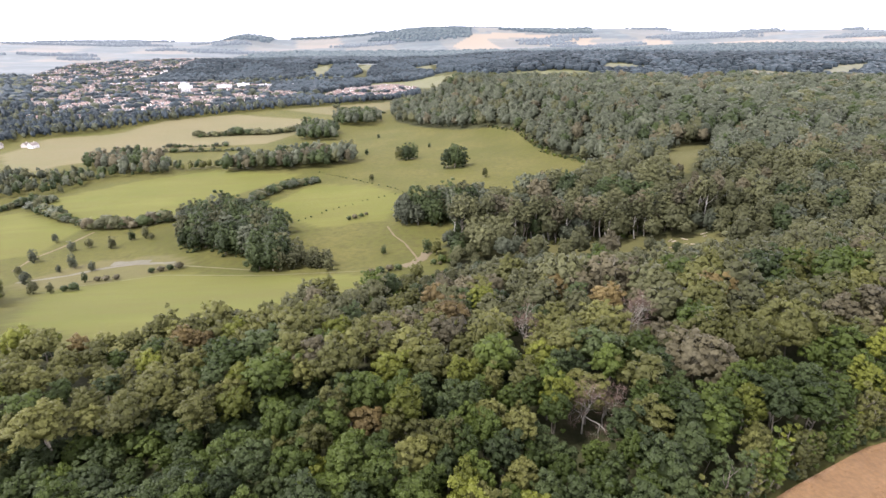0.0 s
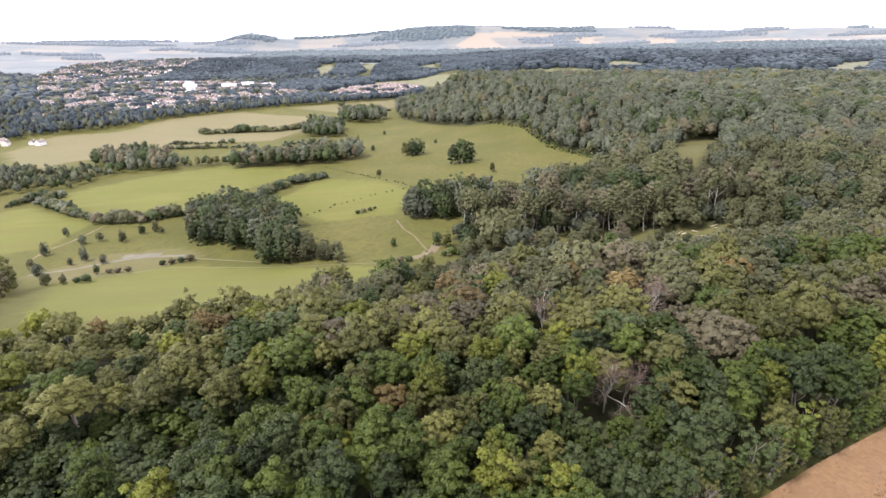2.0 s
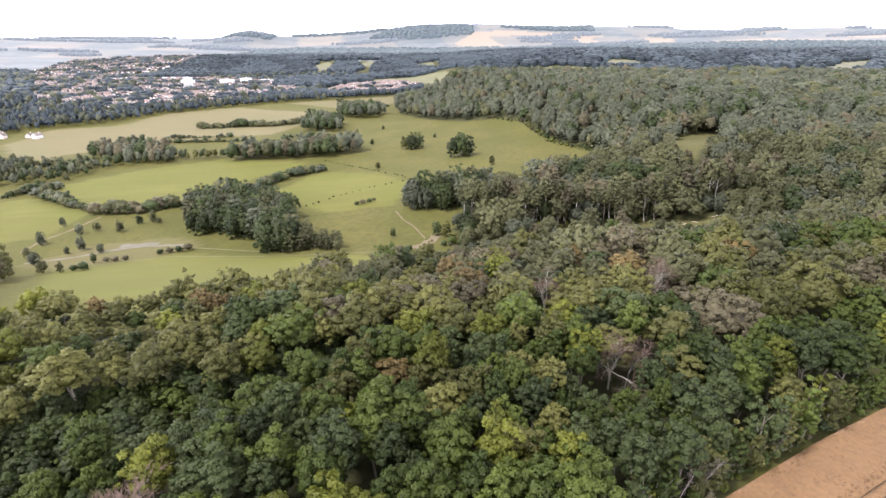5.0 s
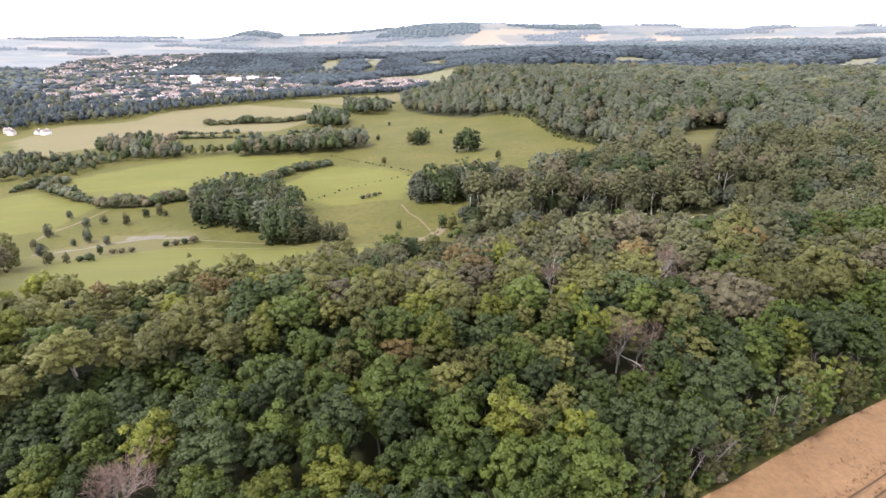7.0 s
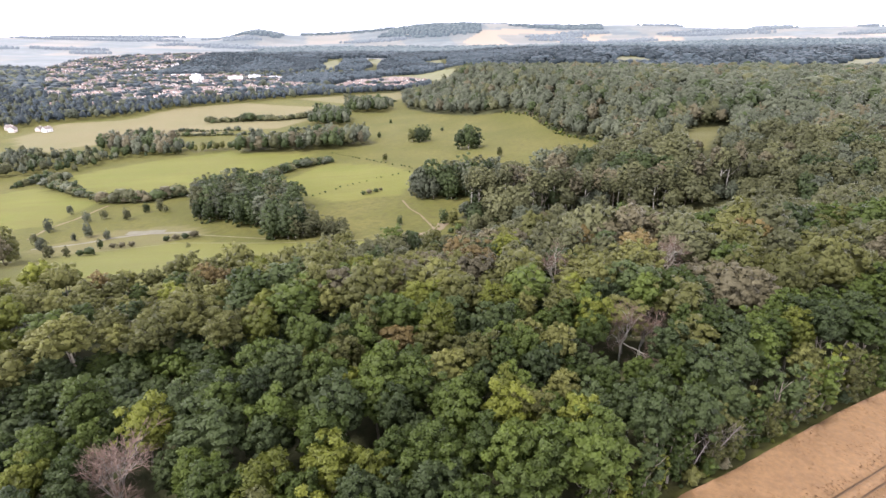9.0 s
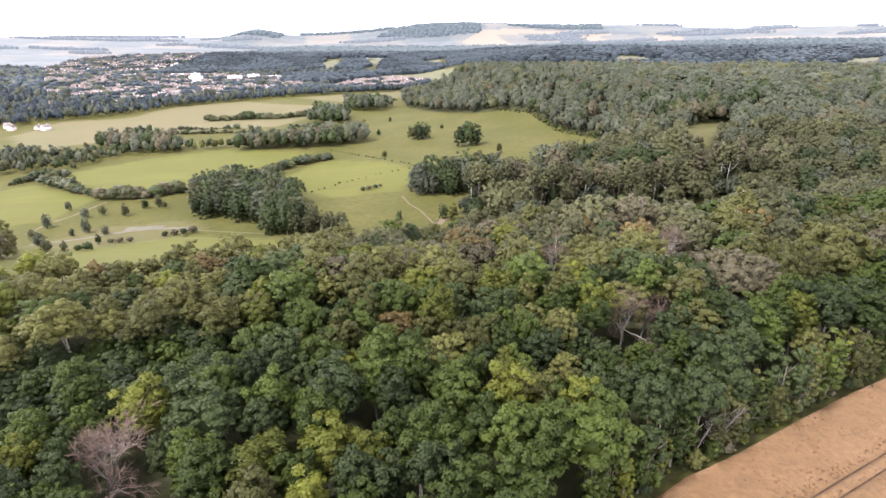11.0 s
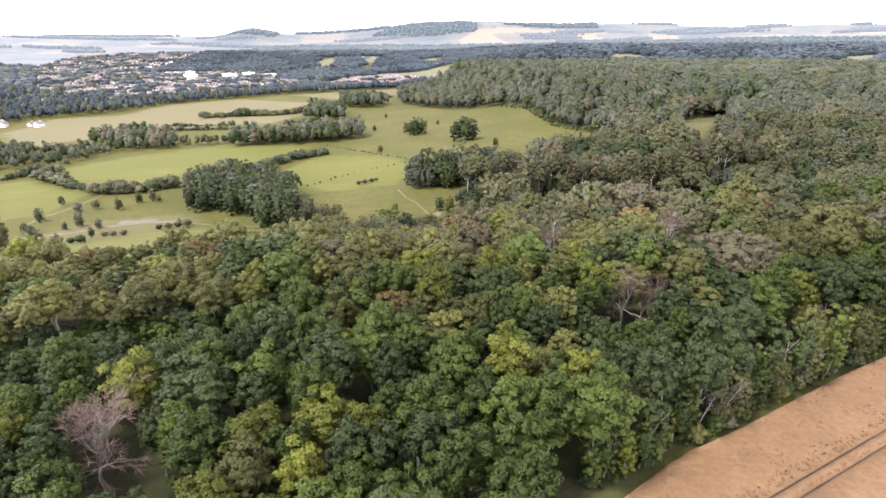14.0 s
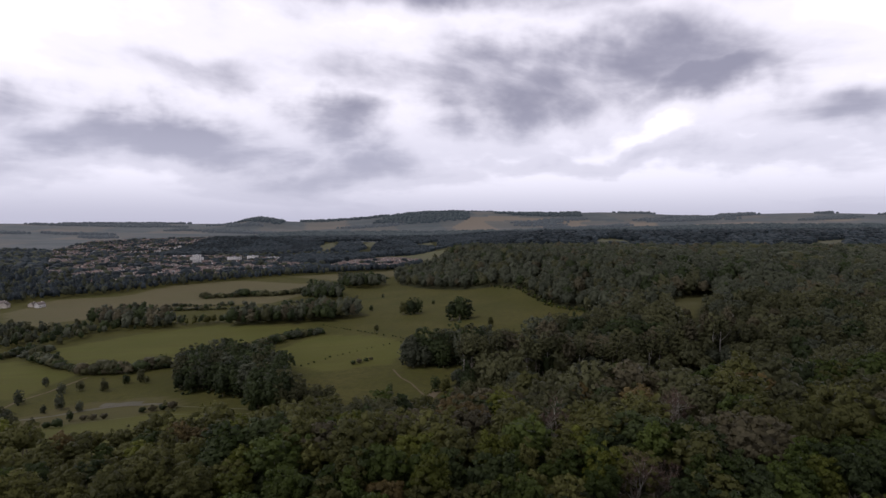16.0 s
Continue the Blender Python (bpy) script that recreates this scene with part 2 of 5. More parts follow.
def ground_material():
    """Meadow, stubble, mown pasture, leaf litter and painted far haze, laid out by the ground's cover map."""
    m, nt, bs = nodes_of("ground_cover")
    at = nt.nodes.new("ShaderNodeAttribute")
    at.attribute_name = "cover"
    sp = nt.nodes.new("ShaderNodeSeparateColor")
    nt.links.new(at.outputs["Color"], sp.inputs[0])
    meadow = colour_mix(nt, noise_of(nt, 0.02, 5), (0.059, 0.061, 0.015), (0.082, 0.077, 0.023))
    meadow = colour_mix(nt, noise_of(nt, 0.25, 4, 0.6, 0.4, 0.75), meadow, (0.052, 0.049, 0.017))
    pasture = colour_mix(nt, noise_of(nt, 0.018, 4), (0.076, 0.083, 0.018), (0.095, 0.097, 0.026))
    pasture = colour_mix(nt, noise_of(nt, 0.05, 4, 0.55, 0.35, 0.7, ((0.3, 1.6, 1), 0.6)), pasture, (0.081, 0.079, 0.022))
    tan = colour_mix(nt, noise_of(nt, 0.012, 4), (0.116, 0.101, 0.054), (0.098, 0.093, 0.046))
    tan = colour_mix(nt, noise_of(nt, 0.07, 3, 0.5, 0.35, 0.7, ((0.2, 2.5, 1), 0.35)), tan, (0.108, 0.093, 0.050))
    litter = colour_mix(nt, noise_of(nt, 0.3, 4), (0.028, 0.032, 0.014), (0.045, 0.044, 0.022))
    c = colour_mix(nt, sp.outputs[1], meadow, pasture)
    c = colour_mix(nt, sp.outputs[0], c, tan)
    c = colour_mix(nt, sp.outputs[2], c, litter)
    # alpha: distance haze painted as a pale grey-green wash
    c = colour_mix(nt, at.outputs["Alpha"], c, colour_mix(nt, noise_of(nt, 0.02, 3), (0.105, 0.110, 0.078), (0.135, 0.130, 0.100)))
    nt.links.new(c, bs.inputs["Base Color"])
    bs.inputs["Roughness"].default_value, bs.inputs["Specular IOR Level"].default_value = 0.95, 0.1
    bp = nt.nodes.new("ShaderNodeBump")
    bp.inputs["Distance"].default_value, bp.inputs["Strength"].default_value = 0.4, 0.6
    nt.links.new(noise_of(nt, 0.35, 5, 0.65, 0.2, 0.8), bp.inputs["Height"])
    nt.links.new(bp.outputs[0], bs.inputs["Normal"])
    return m


GROUND = ground_material()


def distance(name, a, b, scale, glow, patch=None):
    """The far distance: fields or woods with haze painted in as pale colours and a bluish glow."""
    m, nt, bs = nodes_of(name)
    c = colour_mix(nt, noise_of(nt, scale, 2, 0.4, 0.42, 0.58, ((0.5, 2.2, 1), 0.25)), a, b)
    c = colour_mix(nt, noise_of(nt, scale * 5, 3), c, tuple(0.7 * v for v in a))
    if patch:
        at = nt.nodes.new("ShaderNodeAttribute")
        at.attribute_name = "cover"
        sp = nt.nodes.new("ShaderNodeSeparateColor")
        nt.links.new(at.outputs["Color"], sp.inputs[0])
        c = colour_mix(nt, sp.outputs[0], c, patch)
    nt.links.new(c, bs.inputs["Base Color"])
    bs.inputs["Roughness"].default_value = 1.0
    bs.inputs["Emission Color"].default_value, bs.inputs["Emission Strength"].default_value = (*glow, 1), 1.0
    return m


FAR_FIELD = distance("far_fields_haze_glow", (0.080, 0.089, 0.088), (0.042, 0.056, 0.060), 0.0035, (0.018, 0.023, 0.032), (0.158, 0.124, 0.086))
FAR_STRIP = distance("far_tree_strips_haze_glow", (0.04, 0.05, 0.045), (0.05, 0.06, 0.05), 0.01, (0.054, 0.060, 0.076))
FAR_LEAF = distance("far_woods_haze_glow", (0.035, 0.048, 0.042), (0.05, 0.062, 0.05), 0.01, (0.026, 0.032, 0.044))


# ---- mesh tools ----
def mesh_of(name, V, quads, mats, idx=None, smooth_faces=False, tint=None):
    """A mesh from rows of four corners, the last of them -1 for a triangle. V holds places, or places and normals."""
    V, quads = np.asarray(V, np.float32), np.asarray(quads, np.int32).reshape(-1, 4)
    V = V.reshape(-1, V.shape[-1])
    V, bent = np.ascontiguousarray(V[:, :3]), V[:, 3:]
    me = bpy.data.meshes.new(name)
    me.vertices.add(len(V))
    me.vertices.foreach_set("co", V.ravel())
    flat, sides = quads.ravel(), (quads >= 0).sum(1)
    flat = flat[flat >= 0]
    me.loops.add(len(flat))
    me.loops.foreach_set("vertex_index", flat)
    me.polygons.add(len(quads))
    me.polygons.foreach_set("loop_start", np.concatenate(((0,), sides.cumsum()[:-1])).astype(np.int32))
    for m in mats:
        me.materials.append(m)
    if idx is not None:
        me.polygons.foreach_set("material_index", np.asarray(idx, np.int32))
    if smooth_faces:
        me.polygons.foreach_set("use_smooth", np.ones(len(quads), bool))
    if tint is not None:
        me.attributes.new("tint", "FLOAT", "FACE").data.foreach_set("value", np.asarray(tint, np.float32))
    me.update(calc_edges=True)
    if bent.shape[1]:
        me.normals_split_custom_set_from_vertices(bent)
    return me


def join(pieces):
    """Verts and quads of several (V, Q) as one."""
    vs, qs, n = [], [], 0
    pieces = [(np.array(V, float), Q) for V, Q in pieces]
    wide = max(V.shape[1] for V, Q in pieces)
    for V, Q in pieces:
        vs.append(np.pad(V, ((0, 0), (0, wide - V.shape[1]))))
        Q = np.asarray(Q, int).reshape(-1, 4)
        qs.append(np.where(Q < 0, -1, Q + n))
        n += len(vs[-1])
    return np.concatenate(vs), np.concatenate(qs)


def part(name, data, parent=None, label=""):
    ob = new(name, data)
    ob.parent = parent
    return tagged(ob, label)


def thing(name, label, category, group="", kind="", at=(0, 0, 0), data=None, turn=0.0):
    ob = new(name, data)
    ob.matrix_basis = Matrix.Translation(at) @ Matrix.Rotation(turn, 4, "Z")
    return tagged(ob, label, category, group, kind)


def inside(poly, x, y):
    x, y = np.asarray(x, float), np.asarray(y, float)
    hit = np.zeros(x.shape, bool)
    for (ax, ay), (bx, by) in zip(poly, poly[1:] + poly[:1]):
        cross = (ay > y) != (by > y)
        hit ^= cross & (x < (bx - ax) * (y - ay) / (by - ay + 1e-9) + ax)
    return hit


def along(line, step):
    """Points every `step` metres along a line, with the heading."""
    out = []
    for (ax, ay), (bx, by) in zip(line, line[1:]):
        d = math.hypot(bx - ax, by - ay)
        n = max(1, round(d / step))
        out += [(ax + (bx - ax) * i / n, ay + (by - ay) * i / n, math.atan2(by - ay, bx - ax)) for i in range(n)]
    return out + [(*line[-1], out[-1][2])]


def box_quads(x0, x1, y0, y1, z0, z1):
    V = [(x, y, z) for z in (z0, z1) for y in (y0, y1) for x in (x0, x1)]
    return V, [(0, 2, 3, 1), (4, 5, 7, 6), (0, 1, 5, 4), (2, 6, 7, 3), (0, 4, 6, 2), (1, 3, 7, 5)]


def cube_ball(n):
    """A ball of quads."""
    V, Q = [], []
    for axis in range(3):
        for side in (-1, 1):
            base = len(V)
            for i in range(n + 1):
                for j in range(n + 1):
                    a, b = math.tan((2 * i / n - 1) * math.pi / 4), math.tan((2 * j / n - 1) * math.pi / 4)
                    p = [0, 0, 0]
                    p[axis], p[(axis + 1) % 3], p[(axis + 2) % 3] = side, a, b
                    V.append(Vector(p).normalized()[:])
            for i in range(n):
                for j in range(n):
                    q = [base + i * (n + 1) + j, base + (i + 1) * (n + 1) + j, base + (i + 1) * (n + 1) + j + 1, base + i * (n + 1) + j + 1]
                    Q.append(q if side > 0 else q[::-1])
    return np.array(V), np.array(Q)


BALL2, BALL3 = cube_ball(2), cube_ball(3)
FAR_CROWN = (BALL2[0], BALL2[1][BALL2[0][BALL2[1]][:, :, 2].mean(1) > -0.4])


def tube(points, radii, sides=5):
    """A tapered limb through the points."""
    pts = [Vector(p) for p in points]
    V, Q = [], []
    for k, (p, r) in enumerate(zip(pts, radii)):
        d = (pts[min(k + 1, len(pts) - 1)] - pts[max(k - 1, 0)]).normalized()
        u = d.orthogonal().normalized()
        w = d.cross(u)
        V += [tuple(p + r * (math.cos(2 * math.pi * i / sides) * u + math.sin(2 * math.pi * i / sides) * w)) for i in range(sides)]
    for k in range(len(pts) - 1):
        for i in range(sides):
            a, b = k * sides + i, k * sides + (i + 1) % sides
            Q.append((a, b, b + sides, a + sides))
    return np.array(V), np.array(Q)


def leaf_cloud(rng, centres, radii, count, size, flat=0.8, low=-0.2, heart=None, jitter=0.3, round_off=0.35):
    """Sprays of leaves: folded blades over the outside of the lobes of a crown."""
    wgt = radii ** 2 / (radii ** 2).sum()
    k = rng.choice(len(radii), count, p=wgt)
    d = rng.normal(size=(count, 3))
    d /= np.linalg.norm(d, axis=1)[:, None]
    d[:, 2] = np.where(d[:, 2] < low, -d[:, 2], d[:, 2])
    p = centres[k] + d * (radii[k] * rng.uniform(0.78, 1.08, count))[:, None] * np.array((1, 1, flat))
    nrm = d + rng.normal(scale=jitter, size=(count, 3)) + np.array((0, 0, 0.2))
    nrm /= np.linalg.norm(nrm, axis=1)[:, None]
    u = np.cross(nrm, rng.normal(size=(count, 3)))
    u /= np.linalg.norm(u, axis=1)[:, None]
    v = np.cross(nrm, u)
    s = (size * rng.uniform(0.6, 1.35, count))[:, None]
    V = np.stack((p - u * s * 0.68 - nrm * s * 0.22, p + u * s * 0.68 - nrm * s * 0.1, p + v * s * 1.15 - nrm * s * 0.15), 1).reshape(-1, 3)
    if heart is not None:
        out = p - heart
        out /= np.linalg.norm(out, axis=1)[:, None]
        soft = (1.05 - round_off) * d + round_off * out + 0.5 * nrm
        soft /= np.linalg.norm(soft, axis=1)[:, None]
        V = np.concatenate((V, np.repeat(soft, 3, 0)), 1)
    Q = np.full((count, 4), -1)
    Q[:, :3] = np.arange(3 * count).reshape(-1, 3)
    return V, Q


def crown_shape(rng, R, H, top, lobes, low=-0.3, ragged=0.14):
    """Clumps spread over an uneven dome R wide and H high whose top is at `top`, down to `low` of its half height."""
    i = np.arange(lobes) + rng.uniform(0.2, 0.8, lobes)
    z = 1 - (1 - low) * i / lobes
    a = 2.39996 * np.arange(lobes) + rng.uniform(0, 6.28) + rng.normal(scale=0.25, size=lobes)
    ring = np.sqrt(np.clip(1 - z * z, 0.02, 1))
    d = np.stack((ring * np.cos(a), ring * np.sin(a), z), 1)
    ph = rng.uniform(0, 6.28, 2)
    out = (1 + 0.14 * np.sin(2 * a + ph[0]) + 0.1 * np.sin(3 * a + 4 * z + ph[1])) * rng.normal(1, ragged, lobes).clip(0.7, 1.25)
    r = R * math.sqrt(2 * (1 - low) / lobes) * rng.uniform(0.6, 1.3, lobes)
    c = d * np.stack((R - 0.75 * r, R - 0.75 * r, H / 2 - 0.6 * r), 1) * out[:, None] + np.array((0, 0, top - H / 2))
    return c, r, d


def clumps(rng, c, r, d, heart, sides=6, jitter=0.3, blend=0.3):
    """One rounded, uneven dome of foliage for every clump, facing outwards and up."""
    n = len(r)
    axis = d + np.array((0, 0, 0.45))
    axis /= np.linalg.norm(axis, axis=1)[:, None]
    u = np.cross(axis, rng.normal(size=(n, 3)))
    u /= np.linalg.norm(u, axis=1)[:, None]
    w = np.cross(axis, u)
    t = np.arange(sides) * 2 * math.pi / sides
    local = [(math.cos(e) * math.cos(q + e), math.cos(e) * math.sin(q + e), math.sin(e)) for e in (-0.45, 0.5) for q in t] + [(0, 0, 1)]
    k = np.array(local)
    dirs = k[None, :, :1] * u[:, None] + k[None, :, 1:2] * w[:, None] + k[None, :, 2:] * axis[:, None]
    P = c[:, None] + dirs * r[:, None, None] * rng.uniform(1 - jitter, 1 + jitter, (n, len(k), 1)) * np.array((1, 1, 0.88))
    out = P - heart
    out /= np.linalg.norm(out, axis=2)[:, :, None]
    N = (1 - blend) * dirs + blend * out
    N /= np.linalg.norm(N, axis=2)[:, :, None]
    faces = [(i, (i + 1) % sides, sides + (i + 1) % sides, sides + i) for i in range(sides)] + [(sides + i, sides + (i + 1) % sides, 2 * sides, -1) for i in range(sides)]
    F = np.array(faces)
    Q = np.where(F[None] < 0, -1, F[None] + (np.arange(n) * len(k))[:, None, None]).reshape(-1, 4)
    return np.concatenate((P, N), 2).reshape(-1, 6), Q


def crown(rng, R, H, top, lobes, leaves, size, core=BALL3, core_size=0.74, low=-0.3, ragged=0.14, jitter=0.3, blend=0.3, sides=6):
    """Rounded clumps of foliage with sprays of leaves on them, round a leafy heart."""
    c, r, d = crown_shape(rng, R, H, top, lobes, low, ragged)
    V, Q = core
    inner = V * np.array((R, R, H / 2)) * core_size * rng.uniform(0.8, 1.1, (len(V), 1)) + np.array((0, 0, top - H / 2))
    heart = np.array((0, 0, top - 0.62 * H))
    pieces = [clumps(rng, c, r * 0.68, d, heart, sides, blend=blend), (np.concatenate((inner, V), 1), Q)]
    if leaves:
        pieces.append(leaf_cloud(rng, c, r, leaves, size, heart=heart, jitter=jitter, round_off=blend))
    return join(pieces)


def trunk(rng, h, r, limbs=3, sides=6, lean=0.3):
    bend = rng.normal(scale=lean, size=(4, 2)).cumsum(0)
    pts = [(bend[i][0] * (i > 0), bend[i][1] * (i > 0), h * i / 3) for i in range(4)]
    out = [tube(pts, (r * 1.25, r * 0.85, r * 0.6, r * 0.25), sides)]
    for i in range(limbs):
        a, z = rng.uniform(0, 6.28), h * rng.uniform(0.45, 0.75)
        d = h * rng.uniform(0.15, 0.28)
        out.append(tube([(pts[2][0] * 0.6, pts[2][1] * 0.6, z), (math.cos(a) * d * 0.6, math.sin(a) * d * 0.6, z + d * 0.7), (math.cos(a) * d, math.sin(a) * d, z + d * 1.5)], (r * 0.4, r * 0.28, r * 0.1), 4))
    return join(out)


class Heap:
    """Gathers shapes of one kind of stuff into one mesh."""

    def __init__(self, mats):
        self.mats, self.v, self.q, self.i, self.t, self.n = mats, [], [], [], [], 0

    def add(self, V, Q, at, turn=0.0, scale=(1, 1, 1), mat=0, tint=None):
        c, s = math.cos(turn), math.sin(turn)
        P, B = V[:, :3] * np.asarray(scale, float), V[:, 3:] if V.shape[1] > 3 else np.zeros((len(V), 3))
        P = np.stack((P[:, 0] * c - P[:, 1] * s + at[0], P[:, 0] * s + P[:, 1] * c + at[1], P[:, 2] + at[2], B[:, 0] * c - B[:, 1] * s, B[:, 0] * s + B[:, 1] * c, B[:, 2]), 1)
        self.v.append(P)
        self.q.append(np.where(Q < 0, -1, Q + self.n))
        self.t.append(np.full(len(Q), random.random() if tint is None else tint))
        self.i.append(np.full(len(Q), mat))
        self.n += len(P)

    def mesh(self, name, smooth_faces=False):
        return mesh_of(name, np.concatenate(self.v), np.concatenate(self.q), self.mats, np.concatenate(self.i), smooth_faces, np.concatenate(self.t))


KINDS = list(LEAF)
LEAVES = [LEAF[k] for k in KINDS]
rng = np.random.default_rng(7)


# ---- the plan: woods, fields and roads, in metres ----
WOOD = [(-150, 122), (-132, 143), (-109, 143), (-94, 145), (-90, 161), (-80, 180), (-63, 180), (-57, 222), (-35, 212), (-23, 238), (-11, 258), (2, 288),
        (0, 335), (14, 390), (46, 404), (86, 424), (150, 488), (130, 534), (108, 576), (94, 694), (64, 768), (16, 802), (-30, 848), (-74, 926), (-94, 1025),
        (-108, 1204), (-60, 1500), (800, 1500), (1500, 1350), (1000, 500), (420, 180), (130, 112), (95, 101), (71, 89), (55, 80), (41, 72), (31, 67), (18, 58),
        (-4, 40), (-40, 22), (-130, 20), (-190, 70)]
# low growth in front of the upper glade
GLADE_FOOT = [(160, 372), (178, 430), (196, 488), (236, 548), (262, 536), (236, 478), (206, 425), (188, 372)]
CLEARINGS = [
    [(36, 334), (61, 337), (118, 341), (150, 326), (168, 312), (162, 297), (140, 300), (77, 312), (40, 312)],
    [(200, 488), (236, 548), (256, 532), (240, 505), (197, 438), (186, 446)],
]
STUBBLE = [(-480, 640), (-527, 650), (-600, 740), (-615, 865), (-532, 895), (-515, 1029), (-410, 1118), (-230, 1015), (-222, 870), (-250, 776), (-354, 770), (-434, 700), (-473, 673)]
STUBBLE_FAR = [(-330, 1180), (-270, 1215), (-126, 1335), (-80, 1250), (-120, 1100), (-200, 1060)]
PASTURES = [
    [(-387, 510), (-290, 427), (-234, 436), (-202, 490), (-150, 573), (-260, 614), (-328, 582)],
    [(-157, 452), (-126, 534), (-67, 509), (-37, 469), (-41, 399), (-96, 392)],
    [(-460, 420), (-380, 472), (-290, 415), (-285, 360), (-420, 330)],
    [(-225, 280), (-175, 316), (-120, 300), (-40, 288), (-30, 262), (-60, 200), (-90, 150), (-170, 190)],
]
TOWN = [(-765, 1016), (-681, 1029), (-598, 1049), (-556, 1141), (-451, 1234), (-418, 1377), (-335, 1339), (-335, 1472), (-473, 1567), (-580, 1870), (-728, 1972), (-838, 1867), (-1013, 1883),
        (-1127, 2045), (-1087, 2242), (-1065, 2399), (-1110, 3130), (-1470, 3120), (-1742, 2728), (-1552, 2179), (-1206, 1678), (-905, 1246)]
VILLAGES = [[(-457, 1500), (-467, 1598), (-340, 1527), (-318, 1425), (-403, 1326)], [(-299, 1470), (-293, 1606), (-245, 1720), (-167, 1798), (-74, 1696), (-76, 1559), (-174, 1411), (-255, 1391)]]
# wooded ridges of the valley, nearest last
RIDGES = [
    [(-1160, 3473), (-960, 3753), (-526, 3774), (-87, 3761), (336, 3619), (309, 2860), (-76, 2900), (-383, 2800), (-611, 2640), (-977, 3060)],
    [(-1046, 1929), (-1051, 2210), (-1066, 2460), (-1154, 3353), (-745, 2899), (-573, 2618), (-509, 2262), (-622, 2075), (-717, 1997), (-859, 1914)],
    [(-466, 2267), (-497, 2622), (-405, 2690), (-332, 2380), (-344, 2135)],
    [(-256, 1937), (-323, 2564), (-247, 3019), (-71, 3052), (-38, 2059), (-163, 1967)],
    [(-29, 2155), (-12, 3085), (288, 3092), (191, 1927), (105, 1921)],
    [(-549, 1825), (-436, 1974), (-267, 2025), (-173, 1870), (-284, 1746), (-340, 1547), (-482, 1598)],
]
HILL_WOODS = [[(-542, 4200), (-398, 4440), (-100, 4460), (189, 4400), (200, 4240), (181, 4104), (-172, 4060)], [(355, 4329), (680, 4400), (1096, 4420), (1058, 4200), (671, 4240)]]
FAR_FIELDS = [
    [(501, 1888), (561, 1976), (627, 1972), (688, 1922), (670, 1868), (540, 1860)],
    [(932, 1842), (1006, 1881), (1108, 1832), (1090, 1780), (930, 1780)],
    [(1170, 1816), (1319, 1940), (1450, 1965), (1398, 1903), (1240, 1790)],
    [(161, 1913), (321, 1881), (475, 1849), (480, 1560), (147, 1330)],
    [(-265, 1867), (-47, 2042), (104, 1918), (110, 1800), (-42, 1723), (-159, 1714)],
    [(-578, 2469), (-537, 2696), (-474, 2430), (-504, 2288)],
    [(-394, 2619), (-330, 2842), (-308, 2436)],
    [(-144, 2508), (-60, 2596), (-32, 2343)],
]
HILL_FIELDS = [
    [(60, 3900), (208, 4174), (468, 4222), (860, 4151), (1504, 3852), (1440, 3679), (792, 3801), (418, 3727), (196, 3625)],
    [(1651, 3678), (2136, 3667), (1889, 3232), (1580, 3442)],
    [(1889, 3232), (2162, 3651), (2752, 3670), (2595, 3453), (2099, 3123)],
]

def wooded(x, y):
    w = inside(WOOD, x, y)
    for c in CLEARINGS:
        w &= ~inside(c, x, y)
    return w


# ---- ground: one sheet to the horizon ----
def lines(*runs):
    return np.concatenate([np.arange(a, b, s) for a, b, s in runs] + [np.array([runs[-1][1]])])


